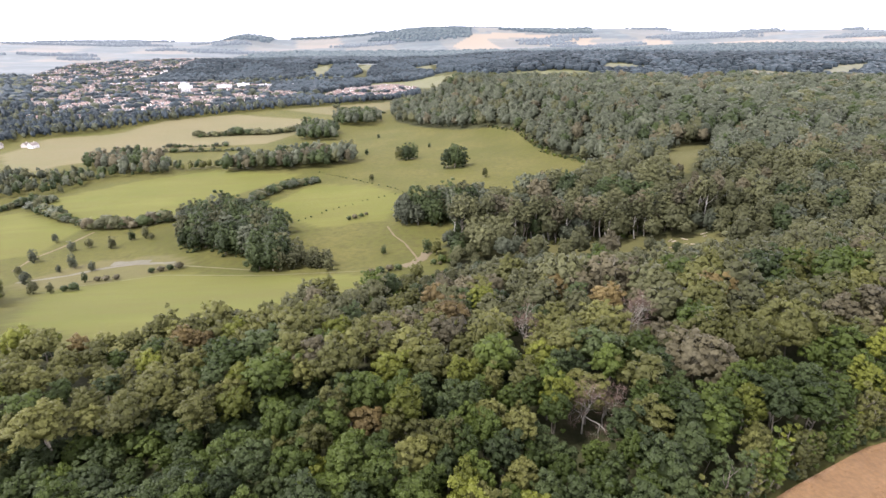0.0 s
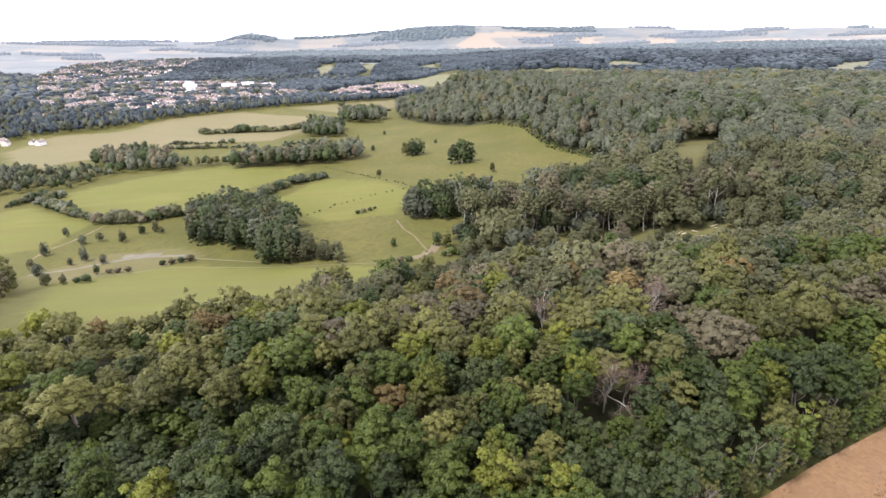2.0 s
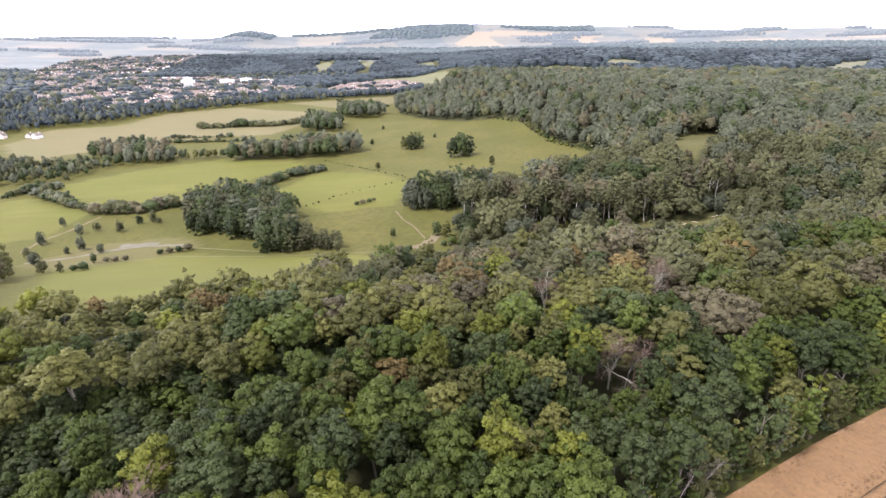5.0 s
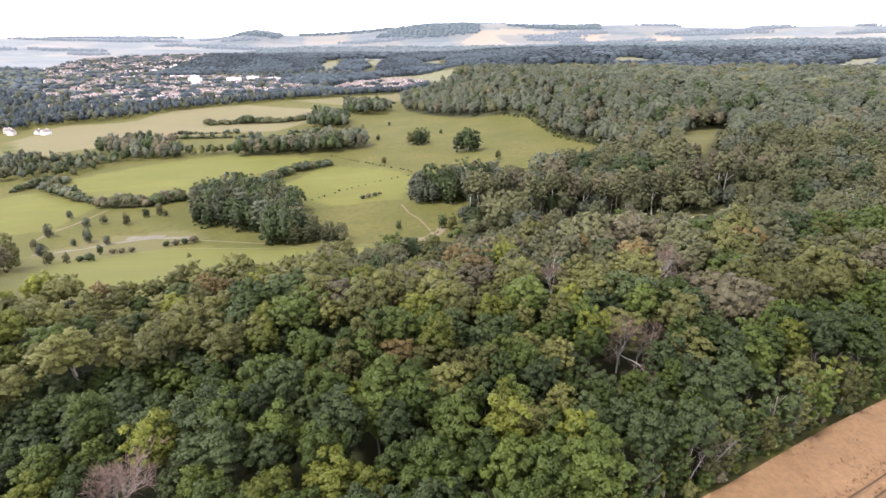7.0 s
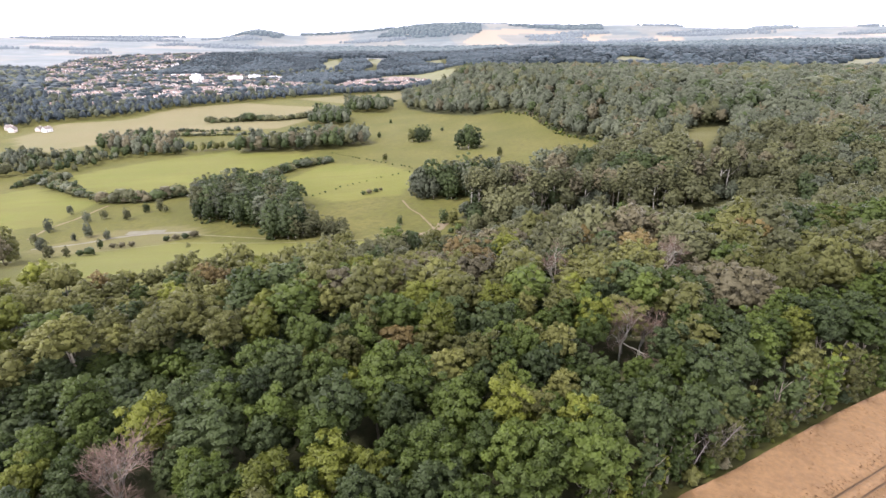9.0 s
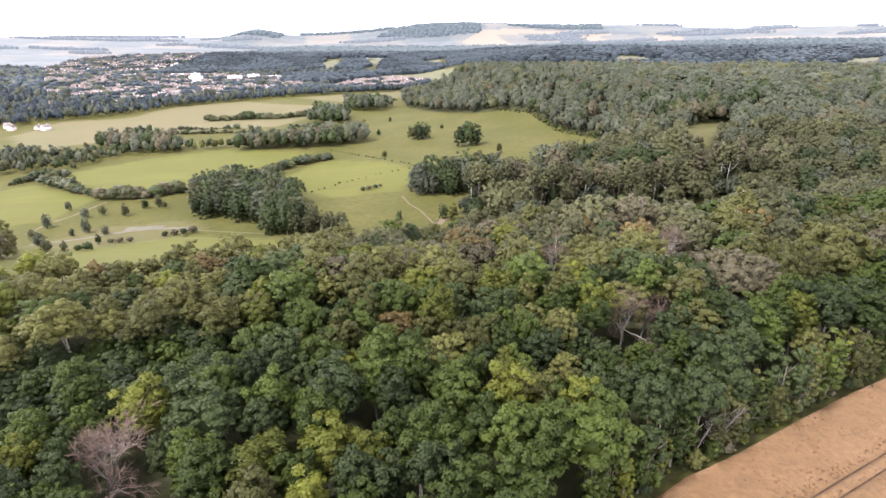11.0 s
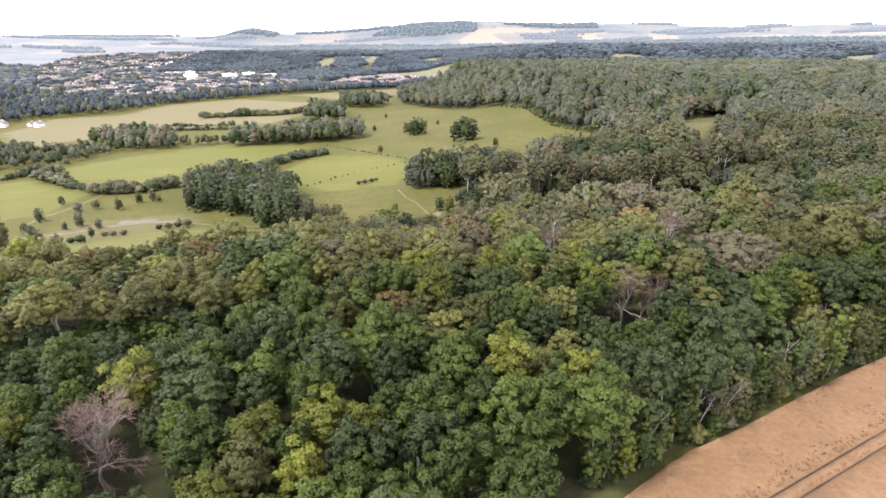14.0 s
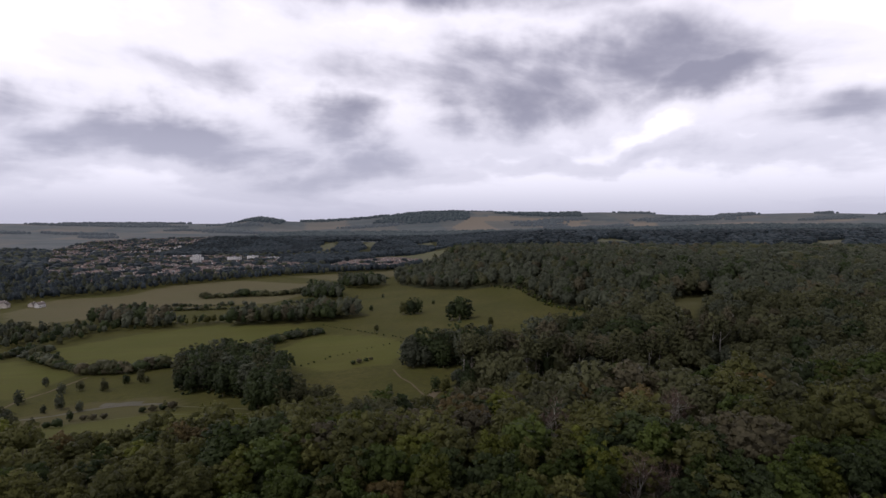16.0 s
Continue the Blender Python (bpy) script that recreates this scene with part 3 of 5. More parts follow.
def build_ground():
    half = lines((0, 300, 5), (300, 700, 10), (700, 1500, 25), (1500, 4300, 60))
    xs = np.concatenate((-half[:0:-1], half))
    ys = lines((-1500, 0, 75), (0, 500, 5), (500, 1250, 8), (1250, 2600, 25), (2600, 4900, 40))
    X, Y = np.meshgrid(xs, ys)
    Z = land(X, Y)
    nx, ny = len(xs), len(ys)
    i, j = np.meshgrid(np.arange(nx - 1), np.arange(ny - 1))
    a = (j * nx + i).ravel()
    # cells beyond 2750 m take the far material with its painted haze glow
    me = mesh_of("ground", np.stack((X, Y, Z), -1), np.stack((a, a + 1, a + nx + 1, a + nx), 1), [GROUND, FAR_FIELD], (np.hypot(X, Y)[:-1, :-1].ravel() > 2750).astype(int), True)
    x, y = X.ravel(), Y.ravel()
    tan, mown, litter, pale = np.zeros((4, len(x)))
    tan[inside(STUBBLE, x, y)] = 1
    tan[inside(STUBBLE_FAR, x, y)] = 0.8
    for p in PASTURES + FAR_FIELDS:
        mown[inside(p, x, y)] = 1
    # how strongly each far field is washed pale for haze
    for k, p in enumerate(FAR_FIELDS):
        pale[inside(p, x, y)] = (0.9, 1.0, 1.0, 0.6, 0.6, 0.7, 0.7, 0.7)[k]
    litter[wooded(x, y)] = 1
    for c in CLEARINGS:
        mx, my = np.mean([p[0] for p in c]), np.mean([p[1] for p in c])
        open_ground = inside([(mx + 1.25 * (a - mx), my + 1.25 * (b - my)) for a, b in c], x, y)
        litter[open_ground], mown[open_ground], tan[open_ground] = 0.25, 0.2, 0.35
    tan[inside([(-265, 298), (-242, 338), (-190, 348), (-160, 332), (-178, 312), (-225, 288)], x, y)] = 0.45
    # dull streets and gardens of the town, valley woods' floor with shade painted as dark litter, and the patchwork of
    # the far plain
    for p in [TOWN] + VILLAGES:
        inner = inside(p, x, y)
        tan[inner], litter[inner] = 0.7, 0.45
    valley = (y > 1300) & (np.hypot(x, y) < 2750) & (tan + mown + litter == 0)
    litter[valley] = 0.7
    # the far left of the valley gets the painted haze too
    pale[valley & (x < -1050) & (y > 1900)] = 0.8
    far = (np.hypot(x, y) >= 2750) & (tan + mown + litter == 0)
    cell = np.floor((x + 0.25 * y) / 330).astype(int) * 92821 + np.floor((y - 0.2 * x) / 190).astype(int) * 68917
    pick = (np.abs(cell * 2654435761) % 1009) / 1009
    tan[far] = np.where(pick[far] < 0.5, 0.2 + 0.5 * pick[far] / 0.5, 0.05) * np.where(x[far] < -150, 0.95, 0.6)
    for k, p in enumerate(HILL_FIELDS):
        inner = inside(p, x, y)
        tan[inner] = np.where(pick[inner] < 0.75, 1.0, 0.35)
    at = me.color_attributes.new("cover", "FLOAT_COLOR", "POINT")
    at.data.foreach_set("color", np.stack((tan, mown, litter, pale), 1).astype(np.float32).ravel())
    tagged(new("ground", me), "rolling grass meadows, stubble fields and woodland floor", "ground", kind="structure")


build_ground()


def ribbon(name, line, width, mat, label, lift=0.1, category="track"):
    pts = along(line, 4)
    V, Q = [], []
    for k, (x, y, a) in enumerate(pts):
        w = width * (0.5 + 0.12 * math.sin(k * 1.7))
        nx, ny = -math.sin(a) * w, math.cos(a) * w
        V += [(x + nx, y + ny, land(x + nx, y + ny) + lift), (x - nx, y - ny, land(x - nx, y - ny) + lift)]
        if k:
            Q.append((2 * k - 2, 2 * k - 1, 2 * k + 1, 2 * k))
    tagged(new(name, mesh_of(name, V, Q, [mat])), label, category, kind="structure")


ribbon("track", [(-262, 306), (-237, 317), (-223, 327), (-205, 333), (-176, 333)], 3.5, GRAVEL, "pale gravel track through rough grass")
ribbon("track", [(-219, 335), (-205, 336), (-194, 337)], 6.5, GRAVEL, "pale gravel parking place in the grass", 0.16, "parking")
ribbon("track", [(-190, 333), (-172, 328), (-144, 320), (-118, 312)], 1.3, WORN, "pale trodden path across the meadow")
ribbon("track", [(-41, 384), (-34, 362), (-26, 347), (-17, 320), (-14, 300)], 1.2, SOIL, "worn soil path down the meadow")
ribbon("track", [(-24, 300), (-17, 308), (-12, 318), (-10, 326)], 7, SOIL, "bare reddish soil at a field gate", 0.14)
ribbon("track", [(-282, 330), (-284, 352), (-277, 371), (-272, 404)], 2.0, SOIL, "worn track along a pasture")
ribbon("track", [(-218, 291), (-175, 310), (-110, 300), (-48, 296), (-30, 284)], 1.0, WORN, "faint pale path along the wood")


def build_wheat():
    """Standing wheat: broad beds with the two wheel tracks of a tramline left bare between them."""
    field = thing("wheat_field", "ripe orange-brown wheat with a tractor tramline beside the wood", "field", kind="structure")
    d = Vector((22.2, 12.0, 0)).normalized()
    n = Vector((-d.y, d.x, 0))
    o = Vector((53.9, 64.3, 0))
    edges = [(-150, -2.16), (-1.84, -0.16), (0.16, 30)]
    edge_line = [(18, 55.5), (31, 65), (41, 70), (55, 78), (71, 87), (95, 99), (130, 110), (190, 125), (260, 150)]
    ex, ey = [p[0] for p in edge_line], [p[1] for p in edge_line]
    r = np.random.default_rng(3)
    tufts = Heap([WHEAT_EAR])
    blade = (np.array([(-0.5, 0, 0), (0.5, 0, 0), (0.32, 0.05, 1), (-0.3, -0.05, 1)]), np.array([(0, 1, 2, 3)]))
    for lo, hi in edges:
        us = np.arange(-130, 261, 2.5)
        vs = np.unique(np.concatenate((np.arange(lo, hi, 2.5 if hi - lo > 4 else 0.7), (hi,))))
        V, Q, skirt = [], [], 0.62
        ids = {}
        for a, u in enumerate(us):
            top = []
            for b, v in enumerate(vs):
                p = o + d * u + n * v
                lim = np.interp(p.x, ex, ey, left=55.5 - (18 - p.x) * 0.8)
                if p.y > lim:
                    p = Vector((p.x, lim, 0))
                ids[a, b] = len(V)
                side = 0.25 if b in (0, len(vs) - 1) and hi - lo > 0 else skirt
                V.append((p.x, p.y, float(land(p.x, p.y)) + side + r.normal(scale=0.05)))
        for a in range(len(us) - 1):
            for b in range(len(vs) - 1):
                q = [ids[a, b], ids[a + 1, b], ids[a + 1, b + 1], ids[a, b + 1]]
                ys = [V[i][1] for i in q]
                c = Vector(V[q[0]]) - Vector(V[q[2]])
                e = Vector(V[q[1]]) - Vector(V[q[3]])
                if c.xy.length > 0.4 and e.xy.length > 0.4 and c.cross(e).length > 0.2:
                    Q.append(q)
        part("crop", mesh_of("crop", V, Q, [WHEAT], smooth_faces=True), field)
    for k in range(30000):
        x, y = r.uniform(5, 130), r.uniform(20, 112)
        lim = np.interp(x, ex, ey, left=55.5 - (18 - x) * 0.8)
        v = (Vector((x, y, 0)) - o).dot(n)
        if y > lim - 0.1 or abs(v + 2) < 0.4 or abs(v) < 0.4:
            continue
        s = r.uniform(0.25, 0.6)
        tufts.add(*blade, (x, y, 0.5), r.uniform(0, 3.14), (s, 1, r.uniform(0.08, 0.2)))
    tagged(part("ears", tufts.mesh("ears"), field), kind="stuff")
    part("soil_bed", mesh_of("soil_bed", [(p.x, p.y, 0.05) for p in (o + d * -60 - n * 3, o + d * 90 - n * 3, o + d * 90 + n, o + d * -60 + n)], [(0, 1, 2, 3)], [RUT]), field)


build_wheat()


# ---- trees ----
def make_crowns(count, seed, R, H, top, lobes, leaves, size, core, core_size=0.72, **more):
    out = []
    for k in range(count):
        r = np.random.default_rng(seed + k)
        f = r.uniform(0.88, 1.12)
        out.append(crown(r, R * f, H * r.uniform(0.9, 1.1), top, lobes, leaves, size, core, core_size, **more))
    return out


NEAR = make_crowns(10, 100, 3.4, 9.0, 14.5, 64, 4200, 0.31, BALL2, 0.6, low=-0.5, ragged=0.17, jitter=0.6, blend=0.5)
MIDDLE = make_crowns(8, 200, 4.6, 9.5, 14.0, 44, 850, 0.48, BALL2, 0.6, low=-0.4, ragged=0.15, jitter=0.3, blend=0.5)
WIDE = make_crowns(3, 370, 9.0, 13.0, 16.5, 120, 2200, 0.5, BALL2, 0.68, low=-0.3, ragged=0.08, jitter=0.4, blend=0.65)
HILL = make_crowns(8, 250, 5.7, 13.0, 15.0, 46, 440, 0.72, FAR_CROWN, 0.7, low=-0.6, ragged=0.09, jitter=0.35, blend=0.78, sides=5)
LOW = make_crowns(6, 270, 4.4, 13.0, 13.4, 48, 700, 0.62, BALL2, 0.62, low=-0.85, ragged=0.16, blend=0.5)
SLIM = make_crowns(6, 290, 2.1, 11.6, 12.0, 46, 1500, 0.30, BALL2, 0.5, low=-0.85, ragged=0.22, jitter=0.4, blend=0.45)
BIRCH = make_crowns(4, 280, 2.6, 8.5, 17.0, 30, 500, 0.5, BALL2, 0.5, low=-0.6, ragged=0.2, jitter=0.4, blend=0.4)
PLATEAU = make_crowns(8, 310, 5.6, 15.0, 16.0, 26, 90, 0.85, FAR_CROWN, 0.74, low=-0.7, ragged=0.09, jitter=0.25, blend=0.72, sides=5)
DISTANT = make_crowns(8, 330, 5.0, 14.0, 15.0, 11, 24, 1.3, FAR_CROWN, 0.74, low=-0.7, ragged=0.12, blend=0.6, sides=5)
BROAD = make_crowns(6, 350, 6.4, 15.0, 16.0, 18, 30, 1.2, FAR_CROWN, 0.74, low=-0.7, ragged=0.10, blend=0.65, sides=5)
TRUNKS = [trunk(np.random.default_rng(400 + k), 10.5, 0.24) for k in range(4)]
STEMS = [trunk(np.random.default_rng(420 + k), 14.0, 0.26, 2) for k in range(3)]
_cache = {}


def crown_mesh(bank, k, kind):
    key = (id(bank), k, kind)
    if key not in _cache:
        _cache[key] = mesh_of("crown", *bank[k], [LEAF[kind]])
    return _cache[key]


def trunk_mesh(k, mat):
    key = ("trunk", k, mat.name)
    if key not in _cache:
        _cache[key] = mesh_of("trunk", *(STEMS[k % 3] if mat is PALE_BARK else TRUNKS[k]), [mat])
    return _cache[key]


WORDS = {
    "green": "fresh green", "dark": "dark green", "lime": "yellow-green", "olive": "dull olive-green", "rust": "rust-brown tinged",
    "grey": "grey-brown withered", "blue": "blue-green", "dusky": "dull green", "sage": "muted green",
}


def tree(name, bank, kind, x, y, scale, group, where, bark=BARK, slim=1.0):
    k = int(rng.integers(len(bank)))
    ob = thing(name, f"{WORDS[kind]} broadleaf tree {where}", "tree", group, at=(x, y, float(land(x, y)) - 0.1), turn=rng.uniform(0, 6.28))
    ob.scale = (scale * slim, scale * slim, scale * rng.uniform(0.92, 1.08))
    part("trunk", trunk_mesh(int(rng.integers(4)), bark), ob)
    part("crown", crown_mesh(bank, k, kind), ob)
    return ob


# trees that stand out of the near wood: place, crown radius, height, foliage
FEATURES = [
    (-43, 66, 5.6, 15.0, "dark"), (-32, 57, 4.0, 13.0, "lime"), (-23, 61, 4.3, 13.0, "lime"), (-34, 125, 5.6, 15.0, "grey"), (-13, 119, 4.4, 14.0, "lime"), (2, 160, 6.0, 14.5, "rust"), (55, 166, 5.6, 15.5, "rust"),
    (66, 122, 9.0, 17.0, "grey"), (99, 137, 10.0, 18.5, "olive"), (82, 129, 7.0, 16.5, "olive"), (-57, 125, 6.6, 16.0, "green"), (-43, 116, 6.4, 16.0, "green"), (-49, 131, 6.0, 15.0, "dark"), (-85, 94, 5.0, 14.0, "olive"), (-55, 101, 4.0, 13.0, "olive"),
    (-6, 85, 4.4, 13.5, "olive"), (45, 97, 4.6, 14.0, "olive"), (-17, 97, 3.8, 12.5, "rust"), (12, 88, 4.0, 13.0, "dark"), (14, 175, 4.6, 15.0, "lime"), (-31, 143, 4.5, 14.0, "lime"), (34, 108, 4.6, 14.0, "olive"), (48, 112, 5.4, 15.0, "olive"),
]


# edge of the taller green plantation in front of the mixed wood
EDGE_X, EDGE_Y = (-90, -75, -70, -55, -45, -33, -20, -5, 8, 22, 52, 80, 120, 200), (60, 67, 75, 78, 88, 100, 108, 108, 115, 118, 122, 117, 125, 150)


def planted(x, y):
    return y < np.interp(x, EDGE_X, EDGE_Y)


def kind_at(x, y):
    # plateau's front row: the shade on its tall face painted as dark leaves
    if x > 190 and 562 < y + 0.12 * (x - 250) < 606:
        return "dark" if rng.uniform() < 0.6 else "dusky"
    u = 0.5 + 0.4 * noise.noise((x / 26, y / 26, 5.0)) + 0.2 * noise.noise((x / 70, y / 70, 9.0)) + rng.uniform(-0.46, 0.46)
    if planted(x, y):
        mix = (("dark", 0.30), ("green", 0.57), ("lime", 0.08), ("olive", 0.05))
    elif y < 230:
        mix = (("dark", 0.06), ("green", 0.10), ("olive", 0.73), ("lime", 0.09), ("rust", 0.02)) if x < -25 and y < 152 else (("dark", 0.12), ("green", 0.17), ("olive", 0.57), ("lime", 0.05), ("rust", 0.03), ("grey", 0.06)) if y < 152 else (("dark", 0.07), ("green", 0.08), ("olive", 0.26), ("sage", 0.54), ("rust", 0.02), ("grey", 0.03))
    elif y < 460 and x > 140:
        mix = (("dark", 0.08), ("dusky", 0.18), ("sage", 0.69), ("grey", 0.05))
    elif y < 460:
        mix = (("dark", 0.15), ("dusky", 0.28), ("sage", 0.50), ("grey", 0.07))
    else:
        mix = (("dark", 0.12), ("dusky", 0.68), ("sage", 0.16), ("grey", 0.04))
    for k, w in mix:
        u -= w
        if u < 0:
            return k
    return mix[-1][0]


BARE_SPOTS = [(-54, 57.5, 1.6), (38, 107, 1.35), (25, 147, 1.55), (60, 155, 1.65), (63, 157, 1.45), (32.5, 104.5, 1.5)]


def wood_sites(poly_test, x0, x1, y0, y1, step, jitter=0.38):
    r = np.random.default_rng(int(step * 1000 + y0))
    gx, gy = np.meshgrid(np.arange(x0, x1, step), np.arange(y0, y1, step * 0.9))
    gx = gx + (np.arange(gx.shape[0])[:, None] % 2) * step / 2
    gx = gx + r.uniform(-jitter, jitter, gx.shape) * step
    gy = gy + r.uniform(-jitter, jitter, gy.shape) * step
    x, y = gx.ravel(), gy.ravel()
    ok = poly_test(x, y)
    return x[ok], y[ok]


def in_view(x, y):
    return np.abs(x) < 0.86 * y + 45


front = [p for p in zip(*wood_sites(lambda x, y: wooded(x, y) & planted(x, y), -130, 200, 26, 152, 6.3, 0.3)) if in_view(*p)]
back = [p for p in zip(*wood_sites(lambda x, y: wooded(x, y) & ~planted(x, y - 4 - 13 * smooth(5, -25, x)) & ~inside([(-92, 80), (-62, 84), (-50, 98), (-56, 103), (-88, 92)], x, y), -175, 210, 50, 152, 7.8)) if in_view(*p)]
front.sort(key=lambda p: p[1] + 0.12 * abs(p[0]))
middle = Heap(LEAVES + [BARK, PALE_BARK])


def spared(x, y):
    """True where a bare tree stands free or a larger tree spreads."""
    if any(math.hypot(x - a, y - b) < 0.85 * R + 1.2 for a, b, R, h, k in FEATURES):
        return True
    return any(math.hypot(x - a, y - b) < 3.1 * s or (abs(x - a * y / b) < 3.2 * s and b - 13 < y < b) for a, b, s in BARE_SPOTS)


for x, y, R, h, kind in FEATURES:
    bank, wide, tall = (WIDE, 9.0, 16.5) if R > 6.8 else (NEAR, 3.4, 14.5) if y < 110 else (MIDDLE, 4.6, 14.0)
    tree("broadleaf_tree", bank, kind, x, y, h / tall, "trees of the near wood", "rising from dense woodland", slim=R / wide * tall / h)
for n, (x, y) in enumerate(front):
    x, y = float(x), float(y)
    if spared(x, y) or noise.noise((x / 9, y / 9, 2.2)) > 0.5:
        continue
    kind, s = kind_at(x, y), rng.choice((0.8, 0.9, 0.97, 1.04, 1.1)) * (1 + 0.16 * noise.noise((x / 24, y / 24, 3.3))) * (0.88 + 0.12 * float(smooth(-75, -20, x)))
    rim = float(np.interp(x, (-4, 18, 31, 41, 55, 71, 95, 130), (40, 58, 67, 72, 80, 89, 101, 112)))
    if 0 < y - rim < 4 and x > 5:
        tree("edge_tree", SLIM, ("olive", "green", "lime", "dark")[int(rng.integers(4))], x, y, rng.uniform(0.75, 1.15), "slender trees along the wheat", "leafy to the ground beside wheat")
    else:
        tree("broadleaf_tree", NEAR, kind, x, y, s, "trees of the near wood", "standing in dense woodland", slim=rng.uniform(0.85, 1.15))
for x, y in back:
    x, y = float(x), float(y)
    if spared(x, y):
        continue
    kind, s = kind_at(x, y), rng.choice((0.7, 0.82, 0.92, 1.0, 1.1)) * (1 + 0.22 * noise.noise((x / 28, y / 28, 3.3))) * (1 - 0.24 * float(smooth(-25, -75, x)))
    V, Q = MIDDLE[rng.integers(8)]
    g = float(land(x, y))
    middle.add(V, Q, (x, y, g), rng.uniform(0, 6.28), (s * 1.16, s * 1.16, s * 1.05), KINDS.index(kind))
    middle.add(*TRUNKS[int(rng.integers(4))], (x, y, g), rng.uniform(0, 6.28), (s, s, s), len(KINDS))
for x, y in zip(*wood_sites(lambda x, y: wooded(x, y) & ~planted(x, y) & planted(x, y - 18 - 20 * smooth(-20, -50, x)), -130, 20, 60, 132, 4.6)):
    s = rng.uniform(0.3, 0.55)
    V, Q = HILL[rng.integers(8)]
    middle.add(V, Q, (x, y, float(land(x, y)) - 1.0), rng.uniform(0, 6.28), (s * 1.1, s * 1.1, s), KINDS.index("dark" if rng.uniform() < 0.7 else "green"))
mx, my = wood_sites(wooded, -100, 480, 152, 430, 10.6, 0.34)
for x, y in zip(mx, my):
    if not in_view(x, y):
        continue
    if spared(x, y):
        continue
    swell = noise.noise((x / 30, y / 30, 3.3))
    kind, s = kind_at(x, y), rng.choice((0.72, 0.86, 0.98, 1.1, 1.22)) * (1 + 0.22 * swell) * (1 - 0.3 * float(smooth(35, -5, x)))
    # the wood thins to young growth towards the side valley and below the upper glade
    s *= float(np.interp(y, (225, 250, 296, 300, 330), (1, 0.66, 0.36, 0.9, 1.12))) if x < 165 else 1.0
    if inside(GLADE_FOOT, x, y):
        s *= 0.4
    V, Q = HILL[rng.integers(8)]
    middle.add(V, Q, (x, y, float(land(x, y))), rng.uniform(0, 6.28), (s * 1.06, s * 1.06, s * rng.uniform(0.95, 1.15)), KINDS.index(kind), 0.5 + 0.35 * swell + rng.uniform(-0.3, 0.3))
tagged(new("woodland", middle.mesh("woodland")), "dense mixed summer woodland on a hillside, green and olive", "woodland", kind="stuff")

plateau = Heap(LEAVES + [BARK, PALE_BARK])
plateau_sites = [s for a, b, st in ((430, 690, 10.5), (690, 1000, 12.5), (1000, 1330, 16.0)) for s in zip(*wood_sites(wooded, -120, 1200, a, b, st))]
for x, y in plateau_sites:
    if not in_view(x, y):
        continue
    front_row = y + 0.12 * (x - 250)
    swell = noise.noise((x / 34, y / 34, 3.3))
    s = rng.choice((0.74, 0.88, 1.0, 1.1, 1.2)) * (1 + 0.26 * swell) * (1.0 if y < 690 else 1.04) * (1 + 0.42 * math.exp(-((front_row - 560) / 24) ** 2) * float(smooth(170, 230, x)))
    big = 1.0 + 0.4 * float(smooth(150, 350, x)) * float(smooth(540, 640, y))
    if rng.uniform() > 0.9 / big ** 2:
        continue
    s *= 0.35 if inside(GLADE_FOOT, x, y) else 1.0
    bank = PLATEAU if y < 690 else BROAD
    V, Q = bank[rng.integers(len(bank))]
    plateau.add(V, Q, (x, y, float(land(x, y))), rng.uniform(0, 6.28), (s * big, s * big, s * rng.uniform(0.95, 1.1)), KINDS.index(kind_at(x, y)), 0.5 + 0.4 * swell + rng.uniform(-0.2, 0.2))
tagged(new("plateau_woodland", plateau.mesh("plateau_woodland")), "dark closed canopy of mature woodland on a plateau", "woodland", kind="stuff")


def bare_tree_data(seed, h=12.0):
    """A leafless tree: limbs that fork four times, with a haze of fine twigs at the ends."""
    r = np.random.default_rng(seed)
    limbs, ends = [], []

    def grow(p, d, length, rad, depth):
        q = p + d * length
        mid = p + d * length * 0.5 + Vector(r.normal(scale=0.05 * length, size=3))
        limbs.append(tube([p, mid, q], (rad, rad * 0.8, rad * 0.62), 4 if depth < 2 else 3))
        if depth >= 2:
            ends.append((q, d, depth))
        if depth == 5:
            return
        for i in range((5, 3, 3, 2, 2)[depth]):
            t = Vector(r.normal(scale=0.5, size=3))
            nd = (d + t + Vector((0, 0, 0.22))).normalized()
            grow(p + d * length * r.uniform(0.45, 1.0), nd, length * r.uniform(0.6, 0.82), rad * 0.52, depth + 1)

    grow(Vector((0, 0, 0)), Vector((0.03, 0, 1)), h * 0.3, 0.17, 0)
    tw = []
    for q, d, depth in ends:
        for i in range(4 if depth < 5 else 9):
            e = q + (d * 1.2 + Vector(r.normal(scale=0.6, size=3))).normalized() * r.uniform(0.4, 1.1)
            w = Vector(r.normal(scale=0.011, size=3))
            tw.append(([q - w, q + w, e + w * 0.5, e - w * 0.5], [(0, 1, 2, 3)]))
    V, Q = join(limbs)
    W, R = join([([tuple(v) for v in a], b) for a, b in tw])
    return (V, Q), (W, R)


for k, (x, y, s) in enumerate(BARE_SPOTS):
    a, b = bare_tree_data(40 + k)
    ob = thing("bare_tree", "leafless dead tree with pale limbs and reddish twigs", "dead tree", "dead trees in the wood", at=(x, y, float(land(x, y)) - 0.1))
    ob.scale = (s * (0.95 if k else 1.3), s * (0.95 if k else 1.3), s)
    part("branchwork", mesh_of("branchwork", *a, [PALE_BARK if k else DEAD_BARK]), ob, "pale weathered limbs" if k else "grey weathered limbs")
    tagged(part("twig_mass", mesh_of("twig_mass", *b, [TWIGS]), ob, "fine reddish-brown twigs"), kind="stuff")

